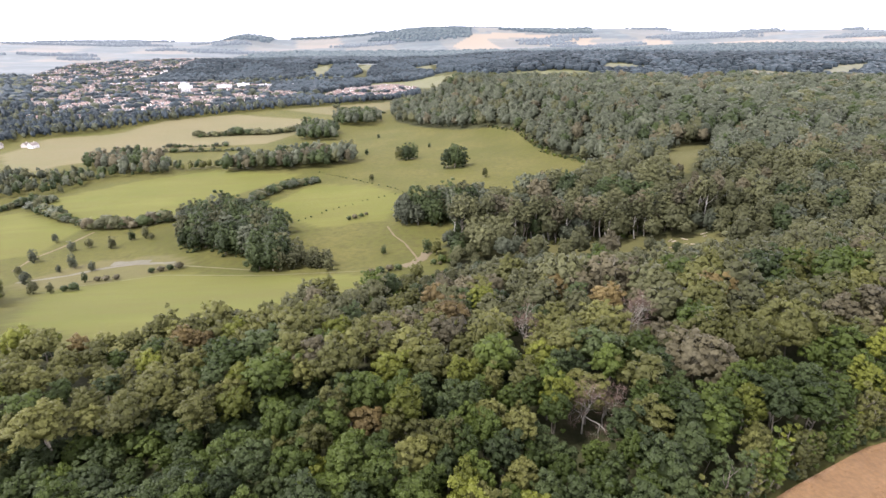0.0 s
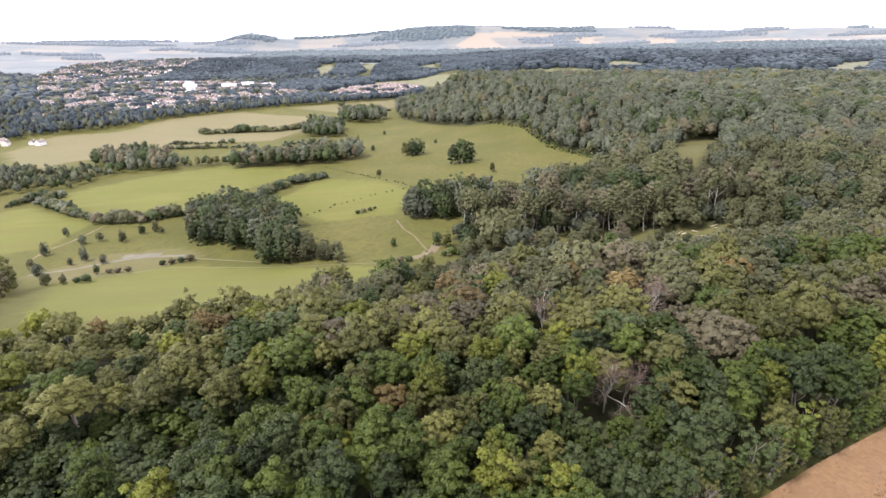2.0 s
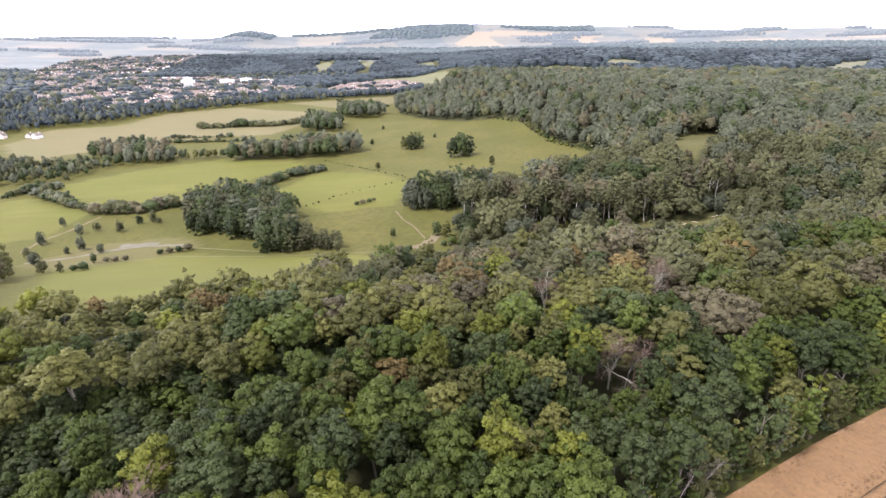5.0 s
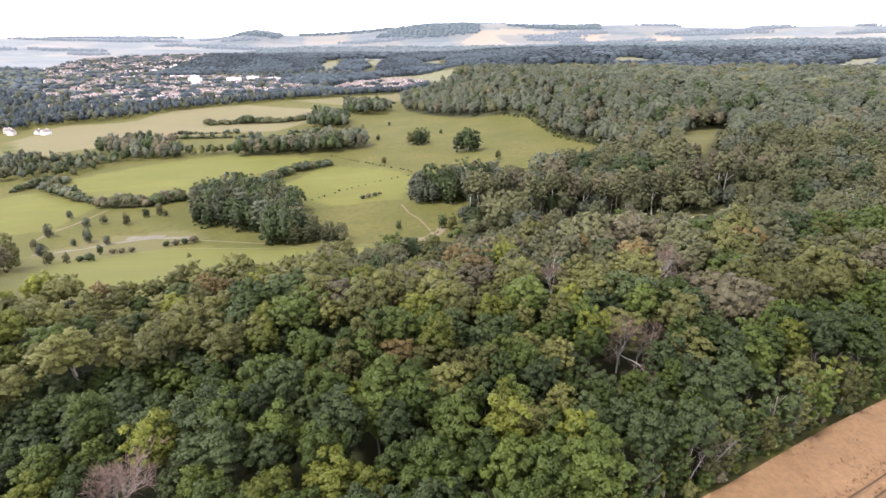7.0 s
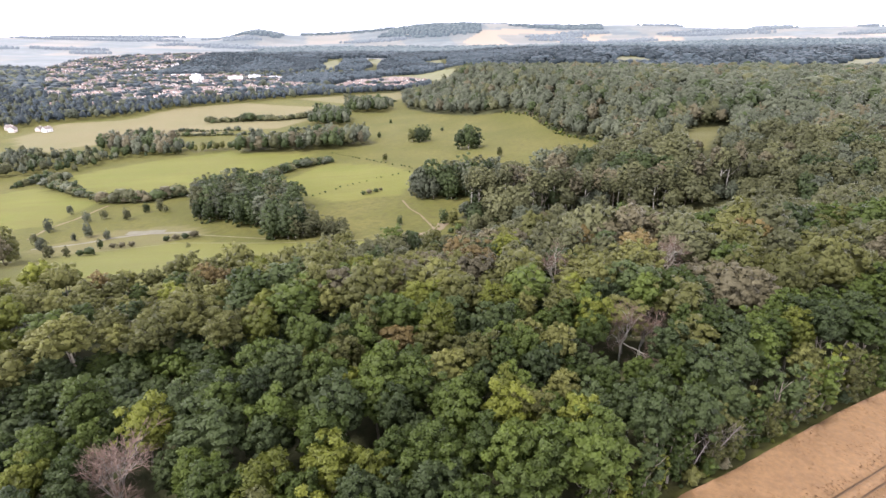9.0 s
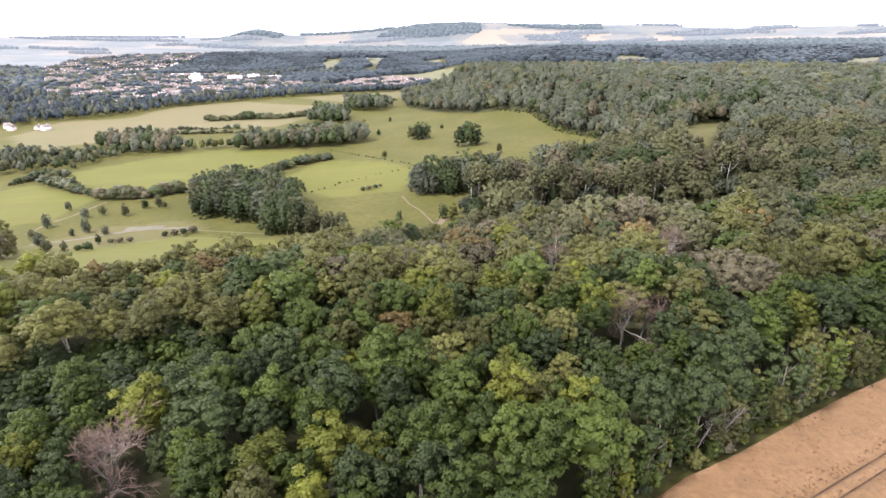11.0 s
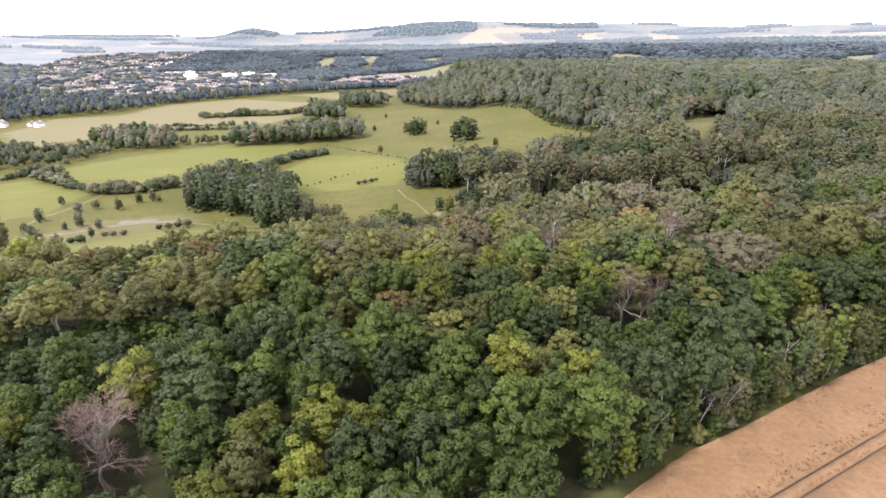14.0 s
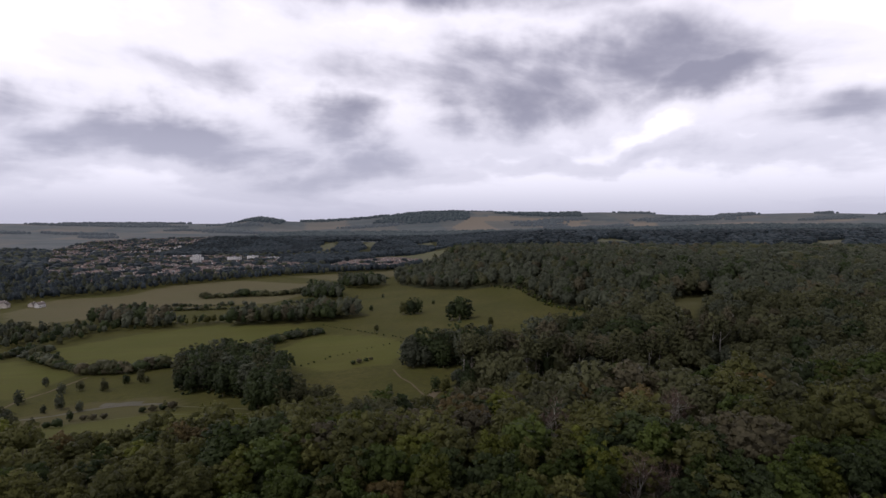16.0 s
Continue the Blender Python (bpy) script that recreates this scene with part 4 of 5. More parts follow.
# pale birches along the side valley and at the near wood's edge
birch_spots = [(float(x), float(y)) for x, y in zip(*wood_sites(lambda x, y: inside([(4, 338), (40, 336), (100, 340), (172, 340), (185, 352), (100, 362), (12, 362)], x, y), 0, 190, 336, 365, 6.5))]
birch_spots += [(-69, 97), (-64, 99), (-83, 92), (-60, 101), (-73, 95)]
for x, y in birch_spots[:60]:
    k, pale = (1.55 if y > 300 else 0.95), y < 300 or rng.uniform() < 0.6
    tree("birch_tree", BIRCH, "olive" if y < 300 else ("sage", "sage", "grey")[int(rng.integers(3))], x, y, k * rng.uniform(0.9, 1.15), "birches", "with a pale slender trunk" if pale else "with a slender trunk", PALE_BARK if pale else BARK)

# leaning bare stems at the edge of the wheat
for k, (x, y) in enumerate([(57, 81.5), (59, 82.5), (66, 86.5), (34, 69.5), (37, 71)]):
    r = np.random.default_rng(60 + k)
    h = r.uniform(7, 10)
    limbs = [tube([(0, 0, 0), (h * 0.2, h * 0.1, h * 0.5), (h * 0.45, h * 0.2, h)], (0.11, 0.08, 0.03), 5)]
    for i in range(26):
        t = r.uniform(0.3, 0.9)
        p = Vector((h * 0.42 * t, h * 0.2 * t, h * t))
        limbs.append(tube([p, p + Vector((r.normal(), r.normal(), 1.2)), p + Vector((r.normal() * 1.6, r.normal() * 1.6, 2.2))], (0.035, 0.022, 0.008), 3))
    thing("leaning_dead_tree", "leaning bare dead stem at the edge of the wheat", "dead tree", "dead stems at the wood's edge", at=(x, y, float(land(x, y)) - 0.1),
          data=mesh_of("leaning_dead_tree", *join(limbs), [DEAD_BARK]), turn=r.uniform(-0.5, 0.5))

# copses and single trees of the meadow
COPSE = [(-185, 360), (-191, 385), (-212, 421), (-182, 438), (-130, 408), (-110, 364), (-105, 322), (-116, 312), (-131, 335)]
COPSE_LOW = [(-120, 311), (-91, 306), (-62, 300), (-60, 313), (-86, 322), (-112, 330)]
CLUMP = [(-38, 396), (-22, 376), (4, 378), (26, 388), (28, 420), (0, 418), (-20, 405)]
for poly, step, where in ((COPSE, 8.0, "in a meadow copse"), (COPSE_LOW, 7.0, "at the foot of a meadow copse"), (CLUMP, 8.0, "in a clump at the wood's corner")):
    xs, ys = wood_sites(lambda x, y: inside(poly, x, y), -220, 40, 290, 445, step)
    for x, y in zip(xs, ys):
        tree("copse_tree", LOW, ("dark", "dark", "dusky", "sage")[int(rng.integers(4))] if poly is not COPSE_LOW or x < -92 else "sage", float(x), float(y), rng.uniform(1.0, 1.55) * (0.62 if poly is COPSE_LOW and x > -92 else 1.12 if poly is CLUMP else 1.0), "copse trees", where)
for x, y, s, kind in [(12, 556, 1.8, "dark"), (4, 560, 1.6, "dark"), (20, 561, 1.5, "dark"), (12, 566, 1.7, "dark"), (-41, 618, 1.3, "dark"), (-50, 622, 1.1, "olive"), (-34, 624, 1.2, "dark"), (-43, 627, 1.2, "olive"), (-70, 527, 0.6, "olive"), (39, 504, 0.65, "olive"),
                      (84, 457, 0.65, "olive"), (-92, 660, 0.5, "dark"), (-17, 684, 0.4, "dark"), (-55, 675, 0.45, "dark"), (-91, 781, 0.45, "dark"), (-10, 326, 0.75, "dark"), (-4, 322, 0.8, "olive"), (-38, 328, 0.45, "dark"),
                      (-14, 268, 0.8, "olive"), (-30, 232, 0.55, "dark")]:
    tree("meadow_tree", LOW, kind, x, y, s, "single trees on the meadow", "standing in open grass")
for x, y in [(-289, 384), (-264, 364), (-254, 369), (-236, 366), (-230, 382), (-222, 386), (-215, 381), (-278, 345), (-242, 331), (-226, 325), (-247, 324), (-216, 302), (-229, 277), (-218, 276), (-259, 308), (-250, 300),
             (-270, 320), (-240, 268), (-252, 280), (-262, 290), (-235, 250), (-228, 240), (-220, 225), (-212, 214), (-268, 270)]:
    tree("orchard_tree", LOW, ("sage", "dusky", "sage", "dark")[int(rng.integers(4))], x, y, rng.uniform(0.36, 0.7), "small trees by the parking place", "in rough grass")


for x, y in [(-235, 258), (-222, 236), (-214, 218), (-204, 204), (-196, 190), (-228, 246), (-240, 240), (-226, 222), (-212, 200), (-206, 186), (-190, 178), (-248, 254)]:
    tree("field_tree", LOW, ("olive", "grey", "dusky")[int(rng.integers(3))], x, y, rng.uniform(0.9, 1.35), "trees at the meadow's end", "at the end of a meadow")


# ---- shrubs and hedges ----
SHRUB = [crown(np.random.default_rng(500 + k), 1.7, 2.6, 2.5, 9, 40, 0.36, BALL2, low=-0.5, ragged=0.18, sides=5) for k in range(4)]


def shrub(x, y, s, kind="dark", wide=1.0):
    ob = thing("shrub", f"low {WORDS[kind]} rounded shrub in the meadow", "shrub", "meadow shrubs", at=(x, y, float(land(x, y)) - 0.05),
               data=crown_mesh(SHRUB, int(rng.integers(4)), kind), turn=rng.uniform(0, 6.28))
    ob.scale = (s * wide, s, s)


for x, y, s in [(-204, 304, 1.5), (-199, 306, 1.4), (-209, 303, 1.3), (-178, 318, 1.6), (-173, 320, 1.7), (-168, 322, 1.8), (-183, 316, 1.4), (-209, 282, 2.0), (-214, 281, 1.6), (-31, 293, 1.6), (-36, 290, 1.7), (-26, 294, 1.5),
                (-41, 287, 1.5), (-69, 409, 1.5), (-73, 407, 1.4), (-64, 412, 1.3), (-61, 416, 1.1), (-219, 511, 1.4), (-214, 513, 1.2), (-175, 350, 0.8), (-171, 351, 0.8), (-158, 350, 0.8)]:
    shrub(x, y, s, "dark" if rng.uniform() < 0.6 else "grey")
for line, step in (([(-113, 412), (-95, 434), (-70, 456), (-42, 470)], 5.5), ([(-137, 583), (-94, 544), (-44, 491), (-32, 473)], 6.0)):
    for x, y, a in along(line, step):
        if rng.uniform() < 0.72:
            shrub(x + rng.normal(scale=0.6), y + rng.normal(scale=0.6), rng.uniform(0.35, 0.65), "dark")


def hedge(line, width, height, kinds, label, step=3.2):
    """An uneven row of shrubs with low gaps and here and there a small tree."""
    h = Heap(LEAVES)
    for x, y, a in along(line, step):
        gap = noise.noise((x / 22, y / 22, 7.0))
        for k in range(max(1, round(width / 3.2))):
            o = rng.uniform(-0.42, 0.42) * width
            X, Y = x - math.sin(a) * o + rng.normal(scale=0.8), y + math.cos(a) * o + rng.normal(scale=0.8)
            s = height / 2.6 * rng.choice((0.3, 0.5, 0.7, 0.9, 1.15)) * (1 + 0.7 * gap)
            V, Q = SHRUB[rng.integers(4)]
            wide = rng.uniform(0.8, 1.3)
            h.add(V, Q, (X, Y, float(land(X, Y)) - 0.1), rng.uniform(0, 6.28), (s * wide, s * wide, s), KINDS.index(kinds[rng.integers(len(kinds))]))
        if gap > 0.05 and rng.uniform() < 0.22:
            V, Q = DISTANT[rng.integers(8)]
            s = height / 15 * rng.uniform(1.0, 1.7)
            h.add(V, Q, (x, y, float(land(x, y)) - 0.2), rng.uniform(0, 6.28), (s, s, s), KINDS.index(kinds[rng.integers(len(kinds))]))
    tagged(new("hedge", h.mesh("hedge")), label, "hedge", "field hedges")


DARK = ("dark", "sage", "dusky")
hedge([(-226, 424), (-208, 436), (-174, 472), (-156, 515), (-127, 536)], 9, 7.0, DARK, "thick dark overgrown hedge between pastures")
hedge([(-380, 487), (-322, 443), (-282, 416)], 6, 7.0, DARK, "dark field hedge round a pasture")
hedge([(-282, 415), (-248, 412), (-226, 426)], 9, 8.5, ("sage", "grey", "dark"), "dull overgrown hedge between pastures")
hedge([(-405, 476), (-395, 500), (-373, 505)], 8, 8, DARK, "dark hedge corner beside a pasture")
hedge([(-387, 872), (-323, 869), (-268, 862), (-219, 884)], 14, 9, ("sage", "dark", "sage"), "tall olive hedge across a stubble field", 4.5)
hedge([(-383, 751), (-340, 742), (-275, 733)], 7, 5, DARK, "low dark hedge at the stubble edge", 4)
hedge([(-396, 787), (-304, 771)], 8, 6, DARK, "dark hedge strip at the stubble edge", 4)
hedge([(-480, 745), (-430, 735), (-420, 715)], 6, 4, DARK, "small dark hedge in a stubble field", 4)
hedge([(-110, 1060), (-140, 1120), (-230, 1200)], 8, 6, DARK, "dark hedge at a distant field edge", 5)


for k, (x, y, a) in enumerate(along([(16, 57.5), (31, 67), (41, 72), (55, 80), (71, 89), (95, 101), (130, 112)], 2.9)):
    if not any(math.hypot(x - p, y - q) < 1.5 for p, q in ((57, 81.5), (66, 86.5), (35, 70))):
        o = rng.uniform(0.2, 2.2)
        tree("edge_tree", SLIM, ("olive", "green", "lime", "green", "olive")[int(rng.integers(5))], x - math.sin(a) * o, y + math.cos(a) * o, rng.uniform(0.55, 1.0), "slender trees along the wheat", "leafy to the ground beside wheat")
BRAMBLE = [crown(np.random.default_rng(520 + k), 1.5, 2.4, 2.4, 14, 160, 0.24, BALL2, 0.5, low=-0.8, ragged=0.2) for k in range(4)]

# undergrowth along the wood's edges
brush = Heap(LEAVES)
for line, w, h in (([(16, 57.5), (31, 67), (41, 72), (55, 80), (71, 89), (95, 101), (130, 112)], 2.6, 3.0), ([(-145, 138), (-130, 146), (-109, 145), (-94, 147), (-90, 163), (-80, 183), (-62, 182), (-56, 225), (-34, 214), (-22, 240), (-10, 260), (4, 288)], 6.0, 3.6),
                   ([(46, 404), (86, 424), (150, 488), (130, 534), (108, 576), (94, 694), (64, 768)], 7.0, 3.4), ([(8, 318), (60, 336), (104, 344), (155, 344), (180, 328)], 6.0, 4.0), ([(0, 300), (12, 330), (14, 390), (43, 412)], 8.0, 5.0)):
    for x, y, a in along(line, 1.4 if h == 3.0 else 4.0):
        for k in range(2):
            o = rng.uniform(-0.15, 0.9) * w if h == 3.0 else rng.uniform(-0.5, 0.6) * w
            X, Y, s = x - math.sin(a) * o + rng.normal(scale=0.4), y + math.cos(a) * o, h / 2.6 * rng.choice((0.3, 0.5, 0.8, 1.2), p=(0.35, 0.3, 0.25, 0.1) if h == 3.0 else (0.1, 0.3, 0.4, 0.2))
            V, Q = (BRAMBLE if h == 3.0 else SHRUB)[rng.integers(4)]
            brush.add(V, Q, (X, Y, float(land(X, Y)) - 0.1), rng.uniform(0, 6.28), (s * 0.8, s * 0.8, s), KINDS.index(("olive", "green", "dark", "grey", "lime")[int(rng.choice(5, p=(0.36, 0.22, 0.24, 0.1, 0.08)))]))
tagged(new("undergrowth", brush.mesh("undergrowth")), "tangled shrubs and saplings along the wood's edge", "shrubs", kind="stuff")


# ---- distant copses, belts and woods ----
copses = Heap(LEAVES)


def plant(heap, poly, step, kinds, size=(1.0, 1.45), bank=DISTANT):
    bx, by = [p[0] for p in poly], [p[1] for p in poly]
    xs, ys = wood_sites(lambda x, y: inside(poly, x, y), min(bx), max(bx), min(by), max(by), step)
    for x, y in zip(xs, ys):
        s = rng.uniform(*size)
        V, Q = bank[rng.integers(len(bank))]
        heap.add(V, Q, (x, y, float(land(x, y))), rng.uniform(0, 6.28), (s, s, s * rng.uniform(0.9, 1.15)), KINDS.index(kinds[rng.integers(len(kinds))]))


plant(copses, [(-246, 602), (-190, 595), (-139, 593), (-94, 627), (-120, 668), (-187, 650), (-250, 640)], 9, ("dark", "dusky", "grey", "sage", "dusky"), (0.85, 1.5))
plant(copses, [(-214, 792), (-147, 776), (-170, 880), (-220, 900)], 10, ("dusky", "dark"), (0.8, 1.5))
plant(copses, [(-183, 930), (-122, 897), (-100, 951), (-140, 1020), (-188, 1000)], 11, ("dusky", "dark"), (0.8, 1.5))
plant(copses, [(-310, 602), (-345, 612), (-425, 642), (-452, 690), (-375, 705), (-330, 655)], 9.5, ("dark", "grey", "dusky"), (0.6, 1.3))
plant(copses, [(-700, 500), (-447, 515), (-417, 536), (-385, 540), (-375, 588), (-345, 606), (-300, 602), (-310, 638), (-430, 618), (-465, 612), (-700, 606)], 10.5, ("dark", "sage", "dusky"), (0.4, 1.05))
plant(copses, [(-320, 636), (-250, 640), (-250, 618), (-310, 622)], 8, ("dark", "olive"), (0.5, 0.8))
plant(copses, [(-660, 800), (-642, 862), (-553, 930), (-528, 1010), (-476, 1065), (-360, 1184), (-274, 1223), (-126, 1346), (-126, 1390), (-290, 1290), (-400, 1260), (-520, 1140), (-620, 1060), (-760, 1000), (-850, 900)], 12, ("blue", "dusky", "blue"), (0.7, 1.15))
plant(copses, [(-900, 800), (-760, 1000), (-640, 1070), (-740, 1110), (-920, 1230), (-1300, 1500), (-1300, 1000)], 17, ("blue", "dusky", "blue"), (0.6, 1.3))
tagged(new("copse", copses.mesh("copse")), "dark copses and tree belts between fields", "trees", kind="stuff")

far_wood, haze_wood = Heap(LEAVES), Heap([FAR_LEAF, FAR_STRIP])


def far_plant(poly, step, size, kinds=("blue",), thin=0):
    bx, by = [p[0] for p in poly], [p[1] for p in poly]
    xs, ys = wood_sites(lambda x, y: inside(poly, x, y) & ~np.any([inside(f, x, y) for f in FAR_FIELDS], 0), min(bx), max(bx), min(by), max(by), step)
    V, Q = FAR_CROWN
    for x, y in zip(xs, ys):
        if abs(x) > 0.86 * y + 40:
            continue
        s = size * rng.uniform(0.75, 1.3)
        # crowns beyond 3300 m take the glowing haze colours
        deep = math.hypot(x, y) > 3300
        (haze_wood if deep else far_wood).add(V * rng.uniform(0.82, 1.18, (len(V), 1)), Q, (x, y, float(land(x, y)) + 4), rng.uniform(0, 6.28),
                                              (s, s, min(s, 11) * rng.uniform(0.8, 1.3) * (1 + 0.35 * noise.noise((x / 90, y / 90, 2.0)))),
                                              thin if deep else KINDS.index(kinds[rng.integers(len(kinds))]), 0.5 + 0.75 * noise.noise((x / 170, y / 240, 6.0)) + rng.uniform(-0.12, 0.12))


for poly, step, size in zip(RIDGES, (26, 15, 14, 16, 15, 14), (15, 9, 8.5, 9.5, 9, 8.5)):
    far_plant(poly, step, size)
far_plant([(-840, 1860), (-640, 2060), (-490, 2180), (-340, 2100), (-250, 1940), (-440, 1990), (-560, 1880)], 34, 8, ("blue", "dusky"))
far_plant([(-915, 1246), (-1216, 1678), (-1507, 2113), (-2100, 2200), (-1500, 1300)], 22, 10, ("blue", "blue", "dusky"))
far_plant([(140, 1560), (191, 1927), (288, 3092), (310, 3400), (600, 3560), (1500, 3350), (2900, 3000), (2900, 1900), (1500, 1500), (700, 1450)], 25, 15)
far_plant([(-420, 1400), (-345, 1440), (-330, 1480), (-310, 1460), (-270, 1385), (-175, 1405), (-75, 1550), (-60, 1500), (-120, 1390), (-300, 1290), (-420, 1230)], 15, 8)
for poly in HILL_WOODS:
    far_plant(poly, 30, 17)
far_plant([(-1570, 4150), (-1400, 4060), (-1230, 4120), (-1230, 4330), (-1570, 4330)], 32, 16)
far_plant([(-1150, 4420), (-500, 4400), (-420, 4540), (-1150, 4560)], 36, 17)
for k in range(24):
    cx, cy = rng.uniform(-2900, -200), rng.uniform(3000, 4700)
    if any(inside(p, cx, cy) for p in RIDGES):
        continue
    w = rng.uniform(60, 300)
    far_plant([(cx - w, cy), (cx - 0.3 * w, cy - 45), (cx + 0.5 * w, cy - 25), (cx + w, cy + 8), (cx + 0.3 * w, cy + 50), (cx - 0.5 * w, cy + 30)], 21, 11, thin=1)
for k in range(34):
    cx, cy = rng.uniform(250, 3300), rng.uniform(3500, 4700)
    w = rng.uniform(60, 260)
    far_plant([(cx - w, cy), (cx - 0.4 * w, cy - 40), (cx + 0.5 * w, cy - 25), (cx + w, cy + 8), (cx + 0.3 * w, cy + 45), (cx - 0.5 * w, cy + 30)], 22, 11, thin=1)
tagged(new("far_woods", far_wood.mesh("far_woods", True)), "distant wooded hills and tree strips, tinted blue-green for haze", "woods", kind="stuff")
tagged(new("backdrop_woods", haze_wood.mesh("backdrop_woods", True)), "woods on the far hills with haze painted as a blue glow", "woods", kind="stuff")


# ---- the town ----
def house_data(L, W, eave, rise, over=0.5):
    """Walls with gables, and a pitched roof with thickness and eaves."""
    walls = join([
        ([(-L, -W, -1), (L, -W, -1), (L, -W, eave), (-L, -W, eave)], [(0, 1, 2, 3)]),
        ([(L, W, -1), (-L, W, -1), (-L, W, eave), (L, W, eave)], [(0, 1, 2, 3)]),
        ([(L, -W, -1), (L, W, -1), (L, W, eave), (L, -W, eave)], [(0, 1, 2, 3)]),
        ([(-L, W, -1), (-L, -W, -1), (-L, -W, eave), (-L, W, eave)], [(0, 1, 2, 3)]),
        ([(L, -W, eave), (L, W, eave), (L, 0.1, eave + rise), (L, -0.1, eave + rise)], [(0, 1, 2, 3)]),
        ([(-L, W, eave), (-L, -W, eave), (-L, -0.1, eave + rise), (-L, 0.1, eave + rise)], [(0, 1, 2, 3)]),
    ])
    s = rise / W
    a, b, t = L + over, W + over, 0.25
    roof = []
    for k in (-1, 1):
        lo, hi = (k * b, eave - over * s + 0.05), (0.0, eave + rise + 0.1)
        V = [(-a, lo[0], lo[1]), (a, lo[0], lo[1]), (a, hi[0], hi[1]), (-a, hi[0], hi[1]), (-a, lo[0], lo[1] + t), (a, lo[0], lo[1] + t), (a, hi[0], hi[1] + t), (-a, hi[0], hi[1] + t)]
        Q = [(0, 1, 2, 3), (4, 5, 6, 7), (0, 1, 5, 4), (1, 2, 6, 5), (3, 0, 4, 7)]
        roof.append((V, Q if k > 0 else [q[::-1] for q in Q]))
    return walls, join(roof), box_quads(L * 0.4, L * 0.4 + 0.8, -0.5, 0.4, eave + rise * 0.5, eave + rise + 1.0)


SHAPES = [(5.6, 4.2, 4.6, 3.2), (4.8, 4.0, 3.2, 3.2), (7.5, 4.6, 5.0, 3.3), (4.6, 4.2, 5.2, 2.8), (10.0, 4.6, 5.0, 3.2)]
HOUSES = [house_data(*s) for s in SHAPES]
_hm = {}
PANE = mesh_of("window", *box_quads(-0.6, 0.6, -0.06, 0.06, 0, 1.3), [GLASS])
DOOR = mesh_of("door", *box_quads(-0.5, 0.5, -0.07, 0.07, 0, 2.1), [TIMBER])


def house(x, y, turn, k, wall, roof, group, label, openings=False):
    ob = thing("house", label, "house", group, at=(x, y, float(land(x, y))), turn=turn)
    for name, data, mat in zip(("wall", "roof", "chimney"), HOUSES[k], (wall, roof, CREAM)):
        key = (name, k, mat.name)
        if key not in _hm:
            _hm[key] = mesh_of(name, *data, [mat])
        part(name, _hm[key], ob)
    if openings:
        L, W, eave, rise = SHAPES[k]
        for side in (-1, 1):
            for z in (1.0, 3.6)[: 2 if eave > 5 else 1]:
                for i in range(3):
                    if z < 2 and i == 1 and side < 0:
                        part("door", DOOR, ob).location = (0, side * W, 0)
                    else:
                        part("window", PANE, ob).location = (L * 0.6 * (i - 1), side * W, z)


sites = []
for poly, step in ((TOWN, 22), (VILLAGES[0], 18), (VILLAGES[1], 16)):
    bx, by = [p[0] for p in poly], [p[1] for p in poly]
    xs, ys = wood_sites(lambda x, y: inside(poly, x, y), min(bx), max(bx), min(by), max(by), step, 0.3)
    sites += [(float(x), float(y)) for x, y in zip(xs, ys)]
sites += [(-591, 792), (-606, 798), (-640, 790), (-655, 805)]
sites.sort(key=lambda p: p[1] + 0.3 * abs(p[0]))
rest = Heap([CREAM, WHITE, TERRA, SLATE])
for n, (x, y) in enumerate(sites):
    u = rng.uniform()
    if 20 < n and (u < 0.12 or noise.noise((x / 75, y / 75, 4.0)) > 0.13):
        continue
    k, turn = int(rng.integers(5)), 0.5 * math.sin(x * 0.004) + 0.4 * math.sin(y * 0.003) + (math.pi / 2) * int(rng.integers(2)) + rng.normal(scale=0.1)
    wall = (CREAM, WHITE)[int(rng.uniform() < 0.55)]
    roof = (TERRA, SLATE)[int(rng.uniform() < 0.45)]
    if n < 9:
        wall, roof, k = (CREAM if n else WHITE), SLATE, (0, 1, 3)[n % 3]
    if n < 300:
        house(x, y, turn, k, wall, roof, "houses of the town", f"{'white' if wall is WHITE else 'cream'} rendered house with a {'terracotta' if roof is TERRA else 'grey-brown'} tiled roof", n < 60)
    else:
        g = float(land(x, y))
        w, r_, c = HOUSES[k]
        rest.add(np.array(w[0]), w[1], (x, y, g), turn, mat=(0, 1)[wall is WHITE])
        rest.add(np.array(r_[0]), r_[1], (x, y, g), turn, mat=(2, 3)[roof is SLATE])
tagged(new("town_houses", rest.mesh("town_houses")), "many small pale houses with red-brown roofs, far off", "houses", kind="stuff")


def block(x, y, L, W, storeys, turn, label, mat=WHITE):
    h = storeys * 2.9
    ob = thing("apartment_block", label, "apartment building", "apartment blocks", at=(x, y, float(land(x, y))), turn=turn)
    part("wall", mesh_of("wall", *box_quads(-L, L, -W, W, -1, h), [mat]), ob)
    part("roof", mesh_of("roof", *join([box_quads(-L - 0.3, L + 0.3, -W - 0.3, W + 0.3, h, h + 0.5), box_quads(-2, 2, -2, 2, h + 0.5, h + 3)]), [SHEET]), ob)
    pane = mesh_of("window", *box_quads(-0.8, 0.8, -0.08, 0.04, 0, 1.5), [GLASS])
    for s in range(storeys):
        for i in range(int(L * 2 / 4)):
            w = part("window", pane, ob)
            w.location = (-L + 2 + 4 * i, -W, s * 2.9 + 0.9)


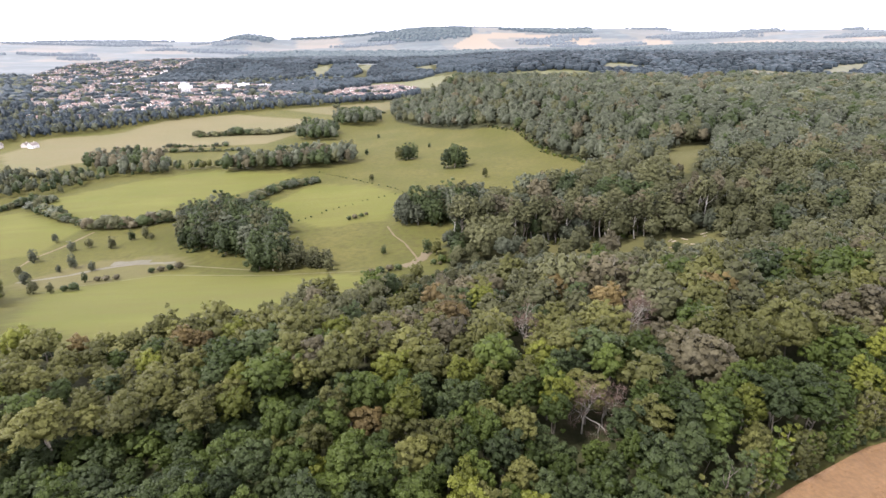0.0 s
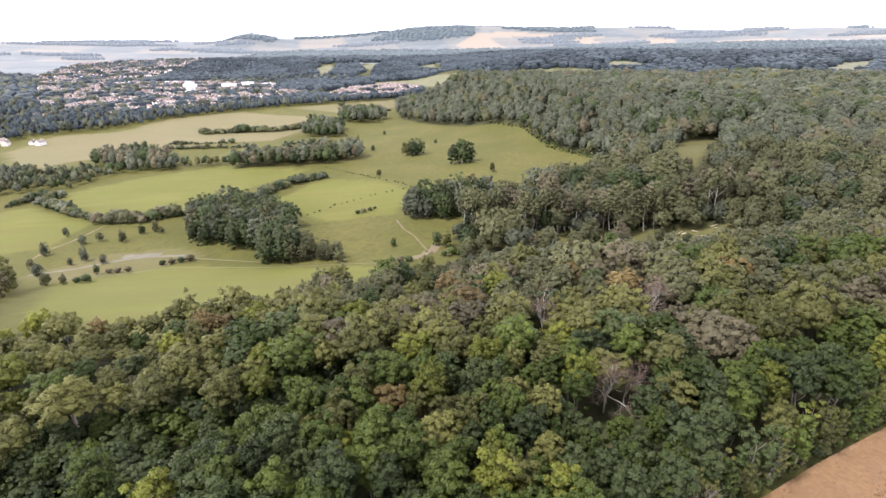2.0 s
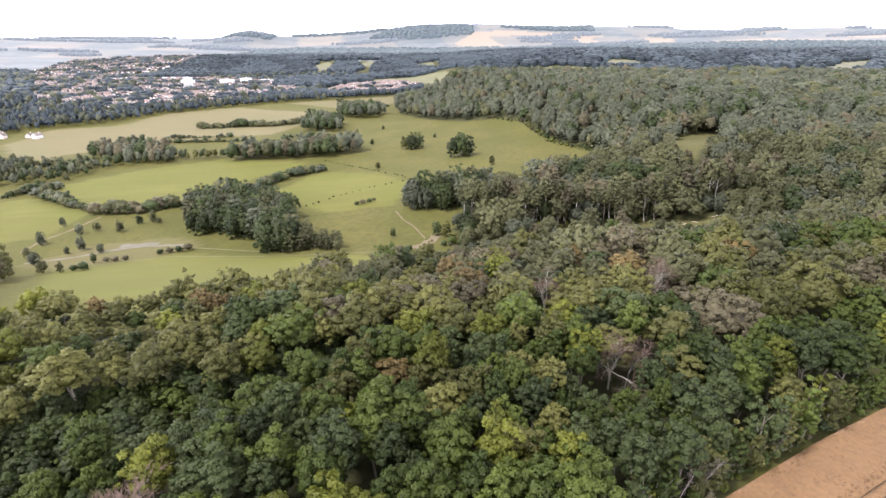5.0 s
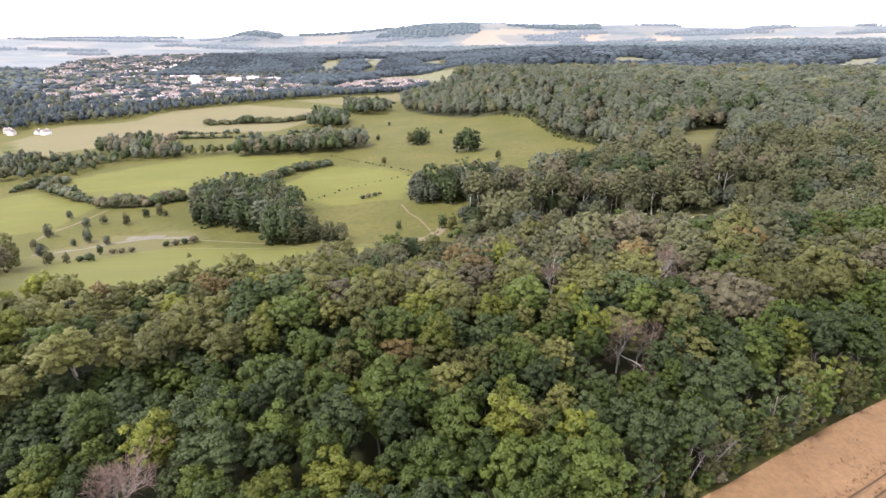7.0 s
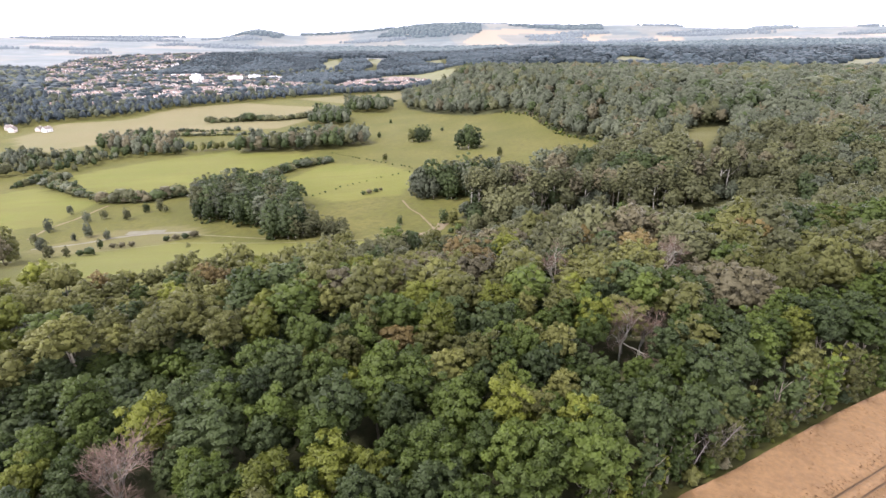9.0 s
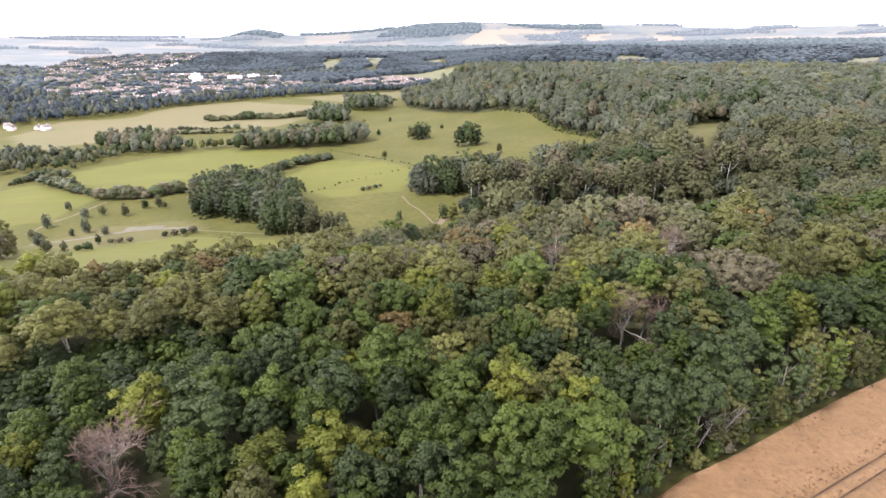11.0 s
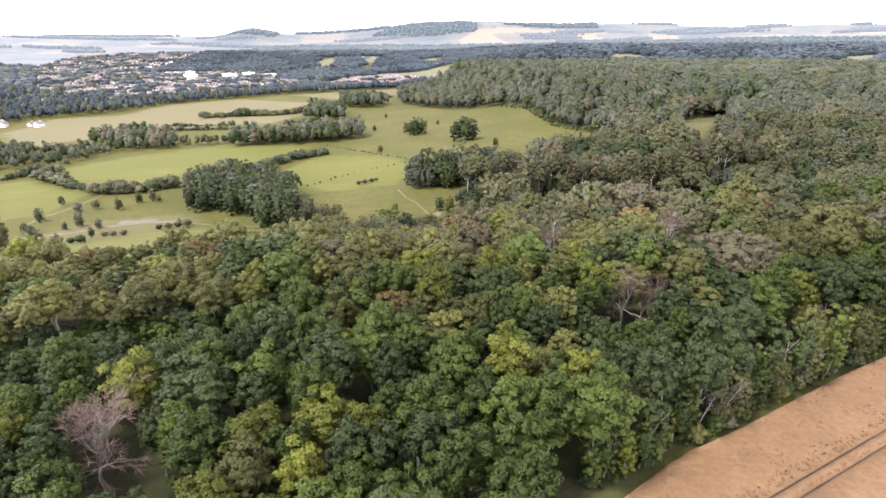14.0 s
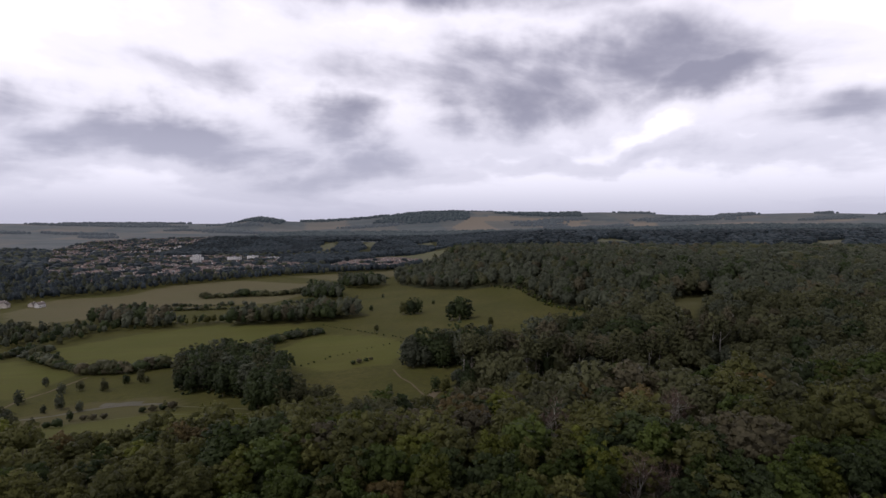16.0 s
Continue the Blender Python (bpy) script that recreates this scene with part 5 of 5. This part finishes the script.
block(-694, 1536, 11, 8, 10, 0.35, "tall white block of flats with rows of windows")
block(-640, 1672, 20, 7, 5, 0.2, "long white block of flats")
block(-590, 1690, 16, 7, 6, 0.5, "white block of flats")
block(-547, 1765, 22, 7, 3, 0.1, "long low white building")
block(-470, 1790, 20, 8, 2, 0.1, "long low white building")
block(-745, 1650, 18, 7, 5, 0.15, "white block of flats")


def shed(x, y, L, W, turn, label):
    walls, roof, _ = house_data(L, W, 5, 1.8, 0.4)
    ob = thing("shed", label, "shed", "large sheds", at=(x, y, float(land(x, y))), turn=turn)
    part("wall", mesh_of("wall", *walls, [WHITE]), ob)
    part("roof", mesh_of("roof", *roof, [SHEET]), ob)


shed(-640, 1108, 16, 9, 0.4, "long pale shed with a metal roof")
shed(-725, 1102, 15, 8, 0.2, "pale shed with a metal roof behind trees")
shed(-610, 1120, 13, 8, 0.6, "pale shed with a metal roof beside the wood")
shed(-620, 1250, 12, 8, 0.3, "white roofed hall at the town's edge")
shed(-880, 1880, 45, 14, 0.1, "very long pale factory hall")
shed(-1050, 1840, 30, 14, 0.1, "long pale factory hall")
shed(-1330, 2080, 40, 16, 0.1, "long white factory hall")
shed(-800, 3530, 60, 20, 0.1, "white warehouse on the far plain")
shed(-380, 3670, 60, 14, 0.1, "long white building below the far hill")
shed(-240, 3700, 50, 14, 0.1, "long white building below the far hill")

town_trees = Heap(LEAVES)
for poly, step in ((TOWN, 17), (VILLAGES[0], 20), (VILLAGES[1], 24)):
    bx, by = [p[0] for p in poly], [p[1] for p in poly]
    xs, ys = wood_sites(lambda x, y: inside(poly, x, y), min(bx), max(bx), min(by), max(by), step, 0.5)
    for x, y in zip(xs, ys):
        s = rng.uniform(3, 6.5) * (1.6 if noise.noise((x / 75, y / 75, 4.0)) > 0.08 else 0.95)
        V, Q = FAR_CROWN
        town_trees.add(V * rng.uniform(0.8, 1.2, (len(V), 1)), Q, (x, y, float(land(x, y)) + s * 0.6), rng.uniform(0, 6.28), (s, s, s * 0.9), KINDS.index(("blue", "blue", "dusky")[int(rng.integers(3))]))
tagged(new("town_trees", town_trees.mesh("town_trees")), "round garden trees among the houses", "trees", kind="stuff")

# ---- felled trunks in the clearing ----
stack = thing("log_pile", "pale weathered felled trunks lying in a clearing", "logs", at=(141, 317, float(land(141, 317))))
for k in range(16):
    r = np.random.default_rng(80 + k)
    x, y, a, l = r.uniform(-22, 20), r.uniform(-6, 8), r.normal(scale=0.35), r.uniform(3, 8)
    z = float(land(141 + x, 317 + y)) - float(land(141, 317))
    b = part("log", mesh_of("log", *tube([(0, 0, 0), (l, r.normal(scale=0.3), 0.1)], (0.32, 0.22), 6), [TIMBER]), stack)
    b.matrix_basis = pose(x, y, z + 0.5, 0, -r.uniform(0, 6), math.degrees(a))
